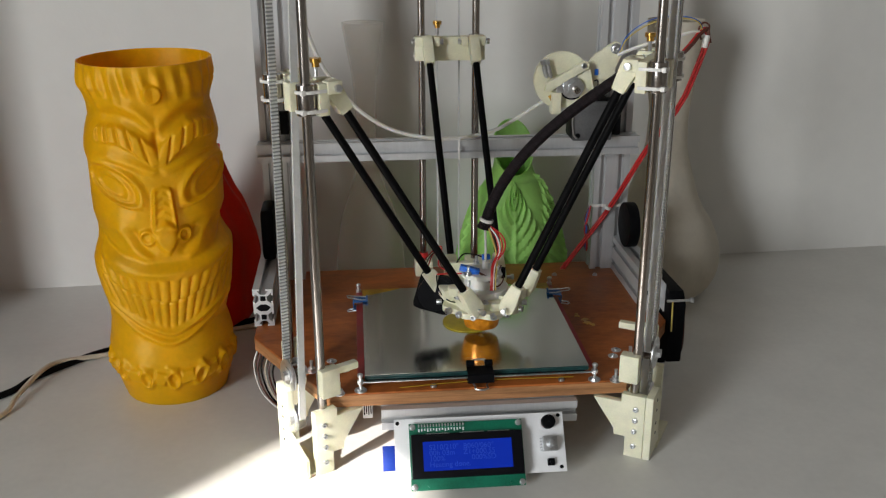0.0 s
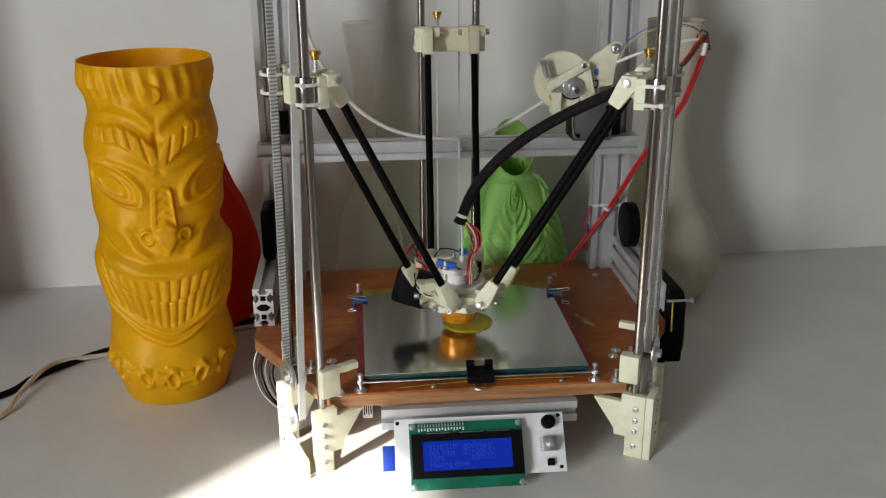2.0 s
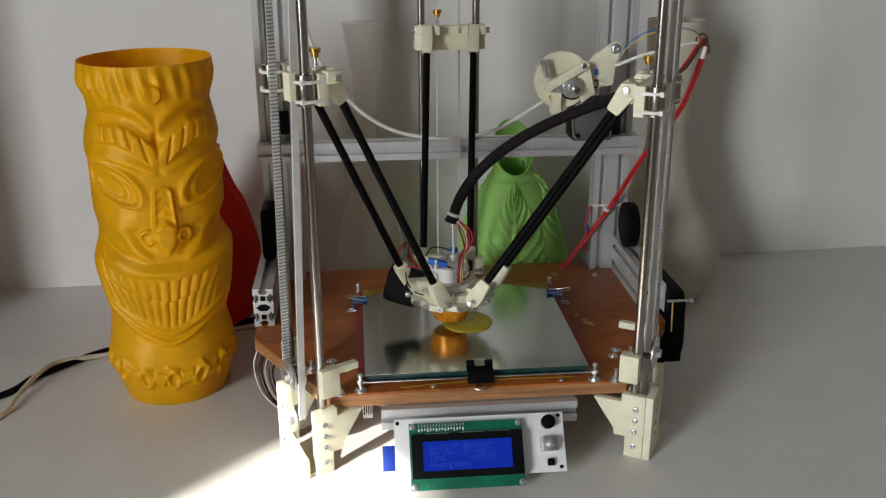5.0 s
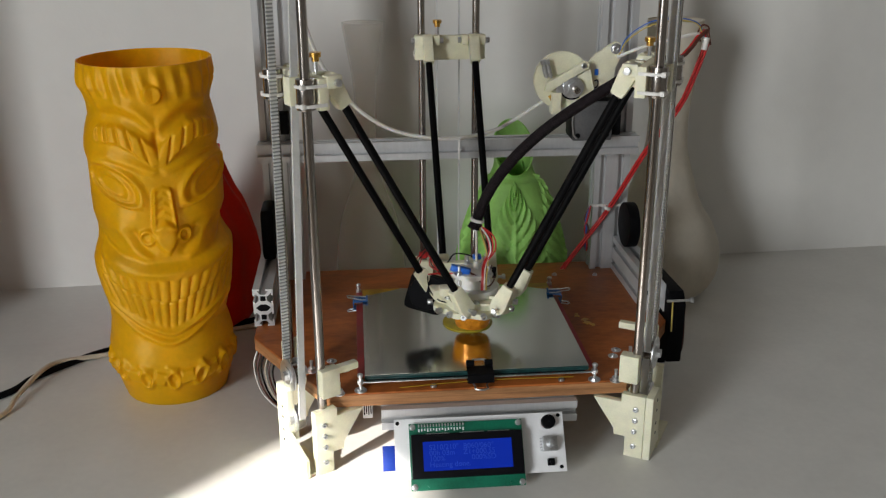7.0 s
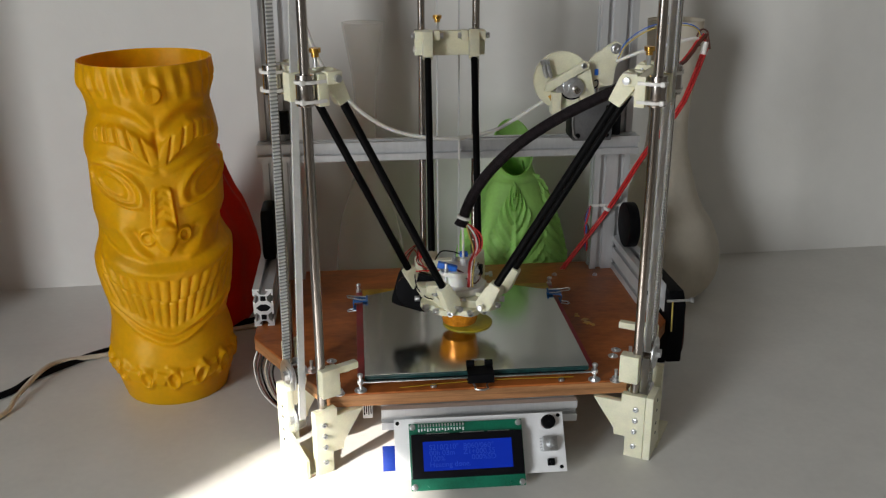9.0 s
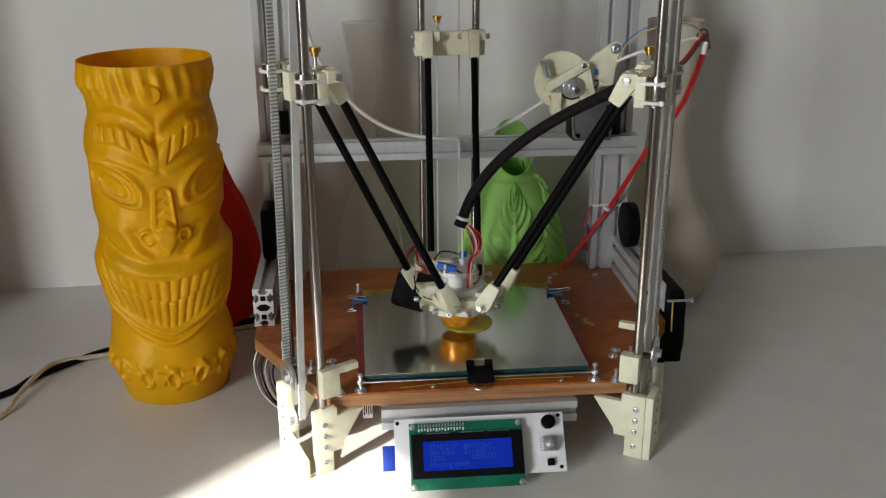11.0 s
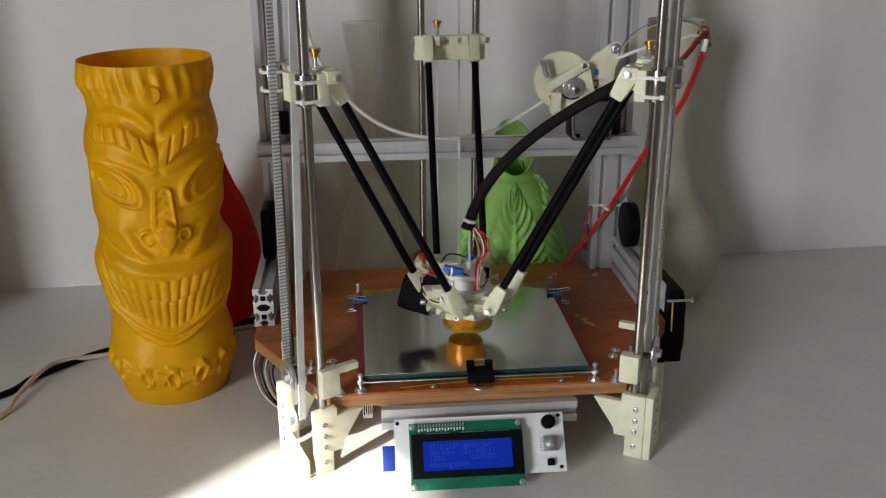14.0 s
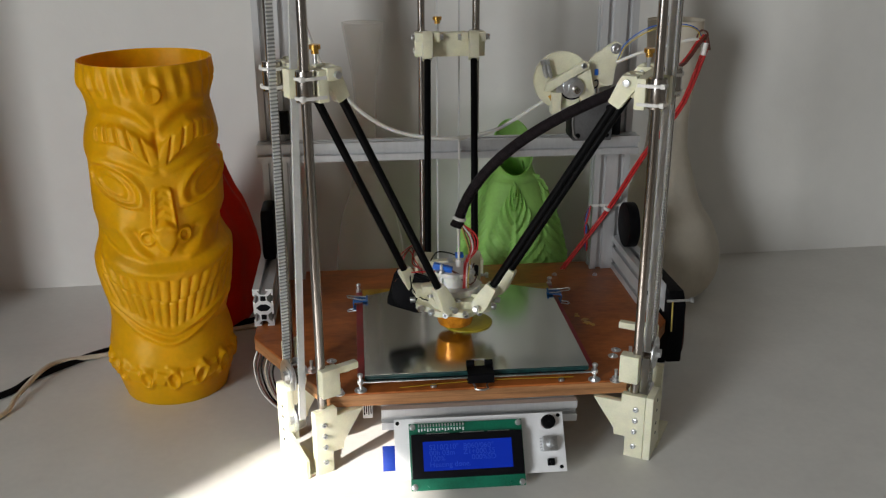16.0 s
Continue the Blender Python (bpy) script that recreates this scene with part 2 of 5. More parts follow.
def hex_bolt(p, d, r=0.0028, h=0.003, washer=0.0, bm=None):
    """A socket-head screw at p whose head looks along d."""
    p, d = Vector(p), Vector(d).normalized()
    bm = bm or bmesh.new()
    if washer:
        bm_cyl(p - d * 0.0004, p + d * 0.0006, washer, 18, bm)
    turn = Matrix.Translation(p) @ d.to_track_quat("Z", "Y").to_matrix().to_4x4()
    bm_lathe([(0, h * 0.3), (r * 0.52, h * 0.3), (r * 0.52, h), (r * 0.84, h), (r, h * 0.86), (r, 0), (0, 0)], 14, bm, turn)
    return bm


# ---- the room ----
WY = 0.3565          # the wall behind the table
WALL_TURN = 2.15


def room():
    at = pose(0, WY, 0, 0, 0, WALL_TURN)
    solid("wall_north", bm_box((-2.75, 0, -0.75), (2.2, 0.12, 2.5)), WALL, "plain off-white painted plaster wall behind the table", "wall", "structure", at)
    plan = [(-2.59, 0.6), (-2.59, -4.72), (2.12, -4.72), (2.12, 0.6)]
    solid("floor", bm_prism(plan, -0.80, -0.75), FLOOR, "brown wooden floor of the room", "floor", "structure")
    # Ceiling and walls out of view, added to close the room against stray light.
    solid("ceiling", bm_prism(plan, 2.5, 2.62), ROOM, "unseen ceiling added to close the room and keep sun out", "ceiling", "structure")
    solid("wall_east", bm_box((2.0, -4.6, -0.75), (2.12, 0.6, 2.5)), ROOM, "unseen dull side wall added to close the room", "wall", "structure")
    solid("wall_south", bm_box((-2.59, -4.72, -0.75), (2.12, -4.60, 2.5)), ROOM, "unseen dull wall opposite the table, added to close the room", "wall", "structure")
    # Added wall stub out of view; it blocks window light from the left end.
    solid("left_shade_wall", bm_box((-0.77, 0.115, -0.75), (-0.650, 0.33, 2.5)), ROOM, "unseen wall stub added to shade the left end of the back wall", "wall", "structure")
    # the unseen side wall, added round the window to shape its light
    lo, hi = WIN_X - 0.14, WIN_X
    bm = bm_box((lo, WIN_Y1, -0.75), (hi, 0.30, 2.5))
    bm_box((lo, -4.6, -0.75), (hi, WIN_Y0, 2.5), bm=bm)
    bm_box((lo, WIN_Y0, -0.75), (hi, WIN_Y1, WIN_Z0), bm=bm)
    bm_box((lo, WIN_Y0, WIN_Z1), (hi, WIN_Y1, 2.5), bm=bm)
    solid("wall_west", bm, ROOM, "unseen dull side wall with one open window that bounds the light", "wall", "structure")


def table():
    t = thing("table", "light grey laminate table top pushed against the wall", "table")
    # its back edge follows the wall
    back = [(x, WY + x * math.tan(radians(WALL_TURN)) + 0.004) for x in (1.3, -0.648)]
    part("tabletop", bm_prism([(-0.648, -0.46), (1.3, -0.46)] + back, -0.028, 0.0, bevel=0.0012), LAMINATE, t)
    for x in (-0.6, 1.2):
        for y in (-0.38, 0.2):
            part("leg", bm_box((x - 0.03, y - 0.03, -0.75), (x + 0.03, y + 0.03, -0.028), 0.003), LAMINATE, t)


room()
table()

# ---- delta printer: the frame of its three towers ----
CY, R, SPAN = -0.0073, 0.1758, 0.0582      # centre, tower radius, distance of a tower's two rods
C3 = math.sqrt(3) / 2
RADIAL = {"L": Vector((-C3, -0.5, 0)), "R": Vector((C3, -0.5, 0)), "B": Vector((0, 1, 0))}
ALONG = {"L": Vector((-0.5, C3, 0)), "R": Vector((0.5, C3, 0)), "B": Vector((1, 0, 0))}


def tower(k):
    """From (out from the centre, along the rod pair, up) to the world."""
    a, b = RADIAL[k], ALONG[k]
    return Matrix(((a.x, b.x, 0, 0), (a.y, b.y, 0, CY), (0, 0, 1, 0), (0, 0, 0, 1)))


ARM, C_IN, E_R, E_Z, HALF, HALF_E = 0.2498, 0.0225, 0.0358, 0.1201, 0.0242, 0.0235
# the arms of the left tower meet the head further in and stand wider apart
ARMS_LONG = {"L": 0.2532, "R": ARM, "B": ARM}
E_OUT = {"L": 0.0290, "R": E_R, "B": E_R}
E_HALF = {"L": 0.0285, "R": HALF_E, "B": HALF_E}
C_HALF = {"L": 0.0255, "R": HALF, "B": HALF}
PLATE_T, PLATE_B = 0.067, 0.054
TOP = 0.62

printer = thing("delta_printer", "delta 3D printer with plywood base and aluminium frame on the table", "3D printer")


def extrusion_outline(w, h):
    """The slotted section of a 20 mm profile, or two of them side by side."""
    def slot(cx, cy, nx, ny):
        tx, ty = -ny, nx
        return [(cx + tx * a + nx * b, cy + ty * a + ny * b) for a, b in ((-0.0031, 0), (-0.0031, -0.0018), (-0.0055, -0.0018), (-0.0025, -0.0058), (0.0025, -0.0058), (0.0055, -0.0018), (0.0031, -0.0018), (0.0031, 0))]
    x, y = w / 2, h / 2
    out = []
    nx = max(1, round(w / 0.02))
    ny = max(1, round(h / 0.02))
    cx = [(-x + 0.01 + 0.02 * i) for i in range(nx)]
    cyy = [(-y + 0.01 + 0.02 * i) for i in range(ny)]
    out.append((-x, -y))
    for c in cx:
        out += slot(c, -y, 0, -1)
    out.append((x, -y))
    for c in cyy:
        out += slot(x, c, 1, 0)
    out.append((x, y))
    for c in cx[::-1]:
        out += slot(c, y, 0, 1)
    out.append((-x, y))
    for c in cyy[::-1]:
        out += slot(-x, c, -1, 0)
    return out


def extrusion(w, h, length, m):
    bm = bmesh.new()
    bm_prism(extrusion_outline(w, h), 0, length, bm)
    bm.transform(m)
    bmesh.ops.recalc_face_normals(bm, faces=bm.faces[:])
    return bm


def base_plate():
    ring = [(-0.134, -0.109), (0.134, -0.107), (0.208, 0.0143), (0.208, 0.19), (-0.208, 0.19), (-0.208, 0.0143)]
    plate = part("base_plate", bm_prism(ring, PLATE_T - 0.0022, PLATE_T, bevel=0.0006), WOOD, printer, "reddish brown varnished plywood base plate")
    z = PLATE_B
    for i in range(3):
        z2 = z + (PLATE_T - 0.0022 - PLATE_B) * (0.45, 0.12, 0.43)[i]
        inset = 0.0002 if i % 2 else 0.0
        part("ply", bm_prism([(x * (1 - inset * 4), y * (1 - inset * 4)) for x, y in ring], z, z2), PLY_B if i % 2 else PLY_A, plate, "bare plywood edge layer")
        z = z2
    for x, y in [(-0.1185, -0.064), (-0.131, -0.045), (0.1335, -0.060), (0.1395, -0.048), (0.166, 0.145), (-0.155, 0.150), (0.12, 0.15), (-0.04, -0.103), (0.075, -0.1025)]:
        part("screw", hex_bolt((x, y, PLATE_T), (0, 0, 1), 0.0024, 0.0022, 0.0048 if abs(x) > 0.1 and y < 0 else 0.003), ZINC, plate)
    # tan drips on the plate
    for x, y, s in [(0.120, 0.036, 0.0045), (0.127, 0.020, 0.0075), (0.131, 0.012, 0.004)]:
        ragged = [(x + s * (0.5 + 0.9 * noise.noise(Vector((x * 90 + math.cos(a), y * 90 + math.sin(a), 1)))) * math.cos(a), y + 1.5 * s * (0.6 + 0.9 * noise.noise(Vector((x * 70 + math.sin(a), math.cos(a), 3)))) * math.sin(a)) for a in [2 * math.pi * i / 22 for i in range(22)]]
        part("drip", bm_prism(ragged, PLATE_T, PLATE_T + 0.0006), HOT_GLUE, plate)


def frame_parts():
    for sx in (-1, 1):
        part("post", extrusion(0.04, 0.02, TOP - PLATE_T, Matrix.Translation((sx * 0.1845, 0.175, PLATE_T))), ALU, printer, "upright slotted aluminium profile")
        lie = Matrix(((1, 0, 0, sx * 0.2), (0, 0, 1, 0.0415), (0, 1, 0, PLATE_T + 0.02), (0, 0, 0, 1)))
        rail = part("side_rail", extrusion(0.02, 0.04, 0.124, lie), ALU, printer, "slotted aluminium rail lying on the base plate")
        # bores and dark slots of the cut end
        for dz in (-0.01, 0.01):
            part("bore", bm_box((sx * 0.2 - 0.0026, 0.0409, PLATE_T + 0.02 + dz - 0.0026), (sx * 0.2 + 0.0026, 0.0413, PLATE_T + 0.02 + dz + 0.0026), 0.0004), BLACK, rail)
        part("cavity", bm_prism([(-0.0075, 0), (-0.003, -0.0036), (0.003, -0.0036), (0.0075, 0), (0.003, 0.0036), (-0.003, 0.0036)], 0, 0.0005,
             m=Matrix(((1, 0, 0, sx * 0.2), (0, 0, 1, 0.0409), (0, 1, 0, PLATE_T + 0.02), (0, 0, 0, 1)))), BLACK, rail)
    cross = Matrix(((0, 0, 1, -0.2065), (1, 0, 0, 0.1535), (0, 1, 0, 0.2195), (0, 0, 0, 1)))
    part("cross_bar", extrusion(0.02, 0.02, 0.414, cross), ALU, printer, "horizontal slotted aluminium cross bar")
    front = Matrix(((0, 0, 1, -0.087), (1, 0, 0, -0.107), (0, 1, 0, 0.0435), (0, 0, 0, 1)))
    part("front_rail", extrusion(0.02, 0.02, 0.174, front), ALU, printer, "slotted aluminium rail under the plate")
    # black pads on the left side, round black plate on the right
    part("corner_pad", bm_box((-0.186, 0.149, 0.239), (-0.172, 0.163, 0.262), 0.001), BLACK, printer)
    part("rail_pad", bm_box((-0.206, 0.120, 0.1075), (-0.191, 0.162, 0.165), 0.006), BLACK, printer)


def rods():
    for k in "LRB":
        for s in (-1, 1):
            p = tower(k) @ Vector((R, s * SPAN / 2, 0))
            z0 = 0.0605 if k != "B" else 0.064
            part("guide_rod", bm_cyl((p.x, p.y, z0), (p.x, p.y, TOP), 0.004, 20), STEEL, printer, "polished steel guide rod")
    # a top cap keeps the rods together above the view
    ring = [(-0.15, -0.12), (0.15, -0.12), (0.215, 0.0), (0.215, 0.2), (-0.215, 0.2), (-0.215, 0.0)]
    part("top_plate", bm_prism(ring, TOP, TOP + 0.012, bevel=0.0008), WOOD, printer)


def belts():
    for k in "LRB":
        upright = tower(k) @ Matrix.Translation(({"L": -0.005, "R": -0.004, "B": 0}[k], 0, 0))
        apart = {"L": 0.0135, "R": 0.0085, "B": 0.012}[k]
        for s in (-1, 1):
            t = apart * s
            lean = {1: (0.0099, -0.016), -1: (0.0110, -0.0355)}[s] if k == "L" else (0.0, 0.0)
            m = upright @ Matrix(((1, 0, lean[1], lean[0]), (0, 1, 0, 0), (0, 0, 1, 0), (0, 0, 0, 1)))
            bm = bm_box((0.1805, t - 0.0007, 0.046 if k != "B" else 0.080), (0.1865, t + 0.0007, TOP), m=m)
            # teeth on the face that looks to the other strand
            sub = bmesh.new()
            for i in range(190):
                z = 0.05 + 0.003 * i
                a, b = (t - s * 0.0007, t - s * 0.0019)
                bm_quad_box(sub, (0.1805, min(a, b), z), (0.1865, max(a, b), z + 0.0014))
            belt = part("belt", bm, BELT_GAPS if s > 0 and k == "L" else BELT, printer, "white toothed drive belt")
            if k == "B":
                sub.free()
            else:
                part("teeth", merge(bmesh.new(), sub, m), BELT, belt)
        if k == "B":
            continue
        m = upright @ Matrix.Translation((0.008 if k == "L" else 0.0, 0, -0.004 if k == "L" else 0.0))
        idler = part("idler", bm_cyl((0.1785, 0, 0.089), (0.1800, 0, 0.089), 0.0135, 32, bevel=0.0003, m=m), ZINC, printer, "zinc-plated idler washers on a bolt")
        part("washer", bm_cyl((0.1885, 0, 0.089), (0.1900, 0, 0.089), 0.0146, 32, bevel=0.0003, m=m), ZINC, idler)
        part("washer", bm_cyl((0.1900, 0, 0.089), (0.1912, 0, 0.089), 0.0078, 24, m=m), ZINC, idler)
        part("bearing", bm_cyl((0.1800, 0, 0.089), (0.1885, 0, 0.089), 0.0098, 28, m=m), STEEL, idler)
        part("bolt", bm_cyl((0.172, 0, 0.089), (0.1945, 0, 0.089), 0.0045, 6, m=m, bevel=0.0004), ZINC, idler)
        lower = part("lower_pulley", bm_cyl((0.180, 0, 0.046), (0.187, 0, 0.046), 0.011, 24, m=m), ZINC, printer)
        part("bolt", bm_cyl((0.187, 0, 0.046), (0.1925, 0, 0.046), 0.0058, 16, bm_cyl((0.1868, 0, 0.046), (0.1882, 0, 0.046), 0.0125, 28, m=m, bevel=0.0003), m=m, bevel=0.0005), ZINC, lower)


def bm_quad_box(bm, lo, hi):
    v = [bm.verts.new((x, y, z)) for z in (lo[2], hi[2]) for y in (lo[1], hi[1]) for x in (lo[0], hi[0])]
    for f in ((0, 2, 3, 1), (4, 5, 7, 6), (0, 1, 5, 4), (2, 6, 7, 3), (0, 4, 6, 2), (1, 3, 7, 5)):
        bm.faces.new([v[i] for i in f])


def feet():
    for k in "LR":
        m = tower(k)
        stand = Matrix(((1, 0, 0, 0), (0, 0, -1, 0), (0, 1, 0, 0), (0, 0, 0, 1)))     # outline (out, up) to the upright plate
        foot = None
        for s in (-1, 1):
            lo, hi = sorted((s * 0.0370, s * 0.0300))
            # side plate: gusset under the plate, step near the table
            side = [(0.171, 0.0), (0.1875, 0.0), (0.1875, 0.0615), (0.166, 0.0615), (0.166, 0.0535), (0.1405, 0.0535), (0.1600, 0.026), (0.161, 0.0195), (0.171, 0.0195)]
            bm = bm_prism(side, -hi, -lo, m=m @ stand, bevel=0.0006)
            if foot is None:
                foot = part("foot", bm, ABS, printer, "cream printed foot bracket with screws")
            else:
                part("side_plate", bm, ABS, foot)
            face = s * 0.0370
            for r, z in [(0.1795, 0.0485), (0.1793, 0.0375), (0.1790, 0.0265), (0.1790, 0.0115)]:
                p = m @ Vector((r, face, z))
                d = m.to_3x3() @ Vector((0, s, 0))
                part("screw", hex_bolt(p, d, 0.0024, 0.0018), ZINC, foot)
            # clamp block and arm on top of the plate
            blk = bm_box((0.1625, lo - 0.002, 0.0735), (0.1795, hi + 0.002, 0.0995), 0.0012, m=m)
            if (k == "L") == (s < 0):
                bm_box((0.1430, lo, 0.0925), (0.1650, hi, 0.0990), 0.0012, bm=blk, m=m)
            part("rod_clamp", blk, ABS, foot)
            p = m @ Vector((0.157, s * 0.0255, PLATE_T))
            part("clamp_bolt", bm_cyl(p, p + Vector((0, 0, 0.011)), 0.0016, 10, hex_bolt(p, (0, 0, 1), 0.0035, 0.004, 0.005)), ZINC, foot)
        # outer wall with its opening, and the strip on the table; the right foot is the left one turned about
        m = m @ Matrix.Diagonal((1, 1 if k == "L" else -1, 1, 1))
        if k == "L":
            part("outer_wall", bm_box((0.1900, -0.004, 0.0), (0.1972, 0.0165, 0.072), 0.0008, m=m), ABS, foot)
        else:
            rim = [(0.0, 0.0), (0.037, 0.0), (0.037, 0.062), (0.012, 0.062), (0.006, 0.030)]
            part("outer_wall", bm_prism(rim, 0.1877, 0.1945, m=m @ Matrix(((0, 0, 1, 0), (1, 0, 0, 0), (0, 1, 0, 0), (0, 0, 0, 1))), bevel=0.0008), ABS, foot)
        slope = [(-0.036, 0.0), (-0.004, 0.0), (-0.004, 0.031), (-0.010, 0.029), (-0.036, 0.018)]
        out = Matrix(((0, 0, 1, 0), (1, 0, 0, 0), (0, 1, 0, 0), (0, 0, 0, 1)))
        if k == "L":
            part("toe_plate", bm_prism(slope, 0.1945, 0.1975, m=m @ out), ABS, foot)
        part("sole", bm_box((0.176, -0.034, 0.0), (0.196, 0.013, 0.003), 0.0006, m=m), ABS, foot)
        for z in (0.020, 0.030, 0.043, 0.053):
            p = m @ Vector((0.1972 if k == "L" else 0.1945, 0.006 if k == "L" else 0.020, z))
            part("hole", bm_cyl(p, p + RADIAL[k] * 0.0003, 0.0014, 10), BLACK, foot)


def heated_bed():
    bed = part("heated_bed", bm_box((-0.107, -0.0900, 0.0725), (0.107, 0.107, 0.0741), 0.0003), PCB_RED, printer, "red circuit board heater under the glass")
    # Black slab added to stand for the shade under the bed.
    part("under_bed_shade", bm_box((-0.100, -0.0880, 0.0675), (0.100, 0.1, 0.0725)), BLACK, bed)
    for x in (-0.1045, 0.1045):
        for y in (-0.1045, 0.1045):
            bm = bm_cyl((x, y, PLATE_T), (x, y, 0.0835), 0.0016, 10)
            bm_cyl((x, y, 0.0741), (x, y, 0.0771), 0.003, 6, bm)
            bm_cyl((x, y, PLATE_T), (x, y, 0.0695), 0.0033, 6, bm)
            bm_cyl((x, y, PLATE_T), (x, y, PLATE_T + 0.0008), 0.0055, 16, bm)
            bm_cyl((x, y, 0.0805), (x, y, 0.0830), 0.0026, 14, bm, bevel=0.0004)
            part("corner_screw", bm, ZINC, bed)
    glass = part("glass_sheet", bm_box((-0.1005, -0.0990, 0.0745), (0.1005, 0.0990, 0.0785), 0.0002), GLASS_EDGE, bed, "green-edged glass print sheet")
    part("mirror", bm_box((-0.1003, -0.0986, 0.0782), (0.1003, 0.0986, 0.0789)), MIRROR, glass, "mirror face of the print sheet")
    # tape at the far corners
    for s in (-1, 1):
        part("tape", bm_prism([(s * 0.1003, 0.0984), (s * 0.1003, 0.081), (s * 0.092, 0.083), (s * 0.060, 0.0984)][::s], 0.0789, 0.0791), TAPE, glass, "yellow tape patch")
    part("wire", bm_tube([(-0.07, -0.1055, 0.0688), (-0.02, -0.1055, 0.0715), (0.02, -0.1055, 0.0725), (0.085, -0.106, 0.0718)], 0.0004), TAPE, bed)
    part("edge_strip", bm_box((-0.1045, -0.1040, 0.0738), (0.1045, -0.1015, 0.0747), 0.0002), ZINC, bed)


# ---- moving parts ----
def carriage(k):
    """One slider: its zero height is the height of its two joints."""
    m = tower(k)
    RI = R - C_IN
    body = bm_box((R - 0.0165, -0.037, -0.021), (R - 0.0075, 0.037, 0.004), 0.0012, m=m)
    for s in (-1, 1):
        bm_box((RI - 0.005, s * C_HALF[k] - 0.0045 + s * 0.0085, -0.0045), (R - 0.0145, s * C_HALF[k] + 0.0045 + s * 0.0075, 0.0055), 0.0012, body, m)
        bm_box((RI - 0.004, s * C_HALF[k] - 0.0035 - s * 0.0095, -0.0045), (R - 0.0145, s * C_HALF[k] + 0.0035 - s * 0.0095, 0.0055), 0.0012, body, m)
    c = part("carriage", body, ABS, printer, "cream printed slider with linear bearings")
    for s in (-1, 1):
        part("bearing", bm_cyl((R, s * SPAN / 2, -0.020), (R, s * SPAN / 2, 0.004), 0.0075, 28, bevel=0.0006, m=m), STEEL, c, "shiny linear bearing")
        for z in (-0.0165, -0.0015):
            bm = bm_lathe([(0.0076, -0.0012), (0.0086, -0.0012), (0.0086, 0.0012), (0.0076, 0.0012), (0.0076, -0.0012)], 24)
            bm.transform(m @ Matrix.Translation((R, s * SPAN / 2, z)))
            bm_box((R - 0.014, s * SPAN / 2 - 0.0088, z - 0.0013), (R, s * SPAN / 2 - 0.0076, z + 0.0013), bm=bm, m=m)
            bm_box((R + 0.004, s * (SPAN / 2 + 0.006) - 0.002, z - 0.002), (R + 0.0075, s * (SPAN / 2 + 0.006) + 0.002, z + 0.002), 0.0006, bm, m)
            part("cable_tie", bm, WHITE_WIRE, c, "white cable tie")
        # joint bolt through both ears
        part("joint_bolt", bm_cyl((RI, s * C_HALF[k] - s * 0.016, 0.0), (RI, s * C_HALF[k] + s * 0.016, 0.0), 0.0016, 12, m=m), ZINC, c)
        part("joint_bolt", bm_cyl((RI, s * C_HALF[k] + s * 0.0130, 0.0), (RI, s * C_HALF[k] + s * 0.0165, 0.0), 0.0030, 14, m=m, bevel=0.0005), ZINC, c)
        part("nut", bm_cyl((RI, s * C_HALF[k] - s * 0.0165, 0.0), (RI, s * C_HALF[k] - s * 0.0135, 0.0), 0.003, 6, m=m), ZINC, c)
    x, t = R - 0.0178, 0.0135 if k == "R" else -0.0135
    rod = part("end_stop_screw", bm_cyl((x, t, 0.0), (x, t, 0.0195), 0.0015, 10, m=m), ZINC, c)
    part("thumb_nut", bm_cyl((x, t, 0.0135), (x, t, 0.0175), 0.0030, 14, bm_cyl((x, t, 0.0170), (x, t, 0.0205), 0.0046, 14, m=m), m=m), BRASS, rod, "brass thumb nut")
    if k != "B":
        part("belt_clamp", bm_box((R - 0.008, -0.016, -0.019), (R + 0.007, -0.0045, 0.0035), 0.001, m=m), ABS, c)
    return c


def make_arm(length):
    """A parallel arm along its own z, joint to joint."""
    a = part("arm", bm_cyl((0, 0, 0.018), (0, 0, length - 0.018), 0.0035, 18), SHRINK, printer, "black carbon arm with printed joint ends")
    blade = [(-0.0072, -0.0015), (-0.0050, -0.0052), (0.0050, -0.0052), (0.0072, -0.0015), (0.0078, 0.004), (0.0056, 0.0245), (-0.0056, 0.0245), (-0.0078, 0.004)]
    for z, d in ((0.0, 1), (length, -1)):
        lay = Matrix(((0, 0, 1, 0), (1, 0, 0, 0), (0, d, 0, z), (0, 0, 0, 1)))
        part("joint_end", bm_prism(blade, -0.0053, 0.0053, m=lay, bevel=0.0016), ABS, a, "cream printed joint end")
    return a


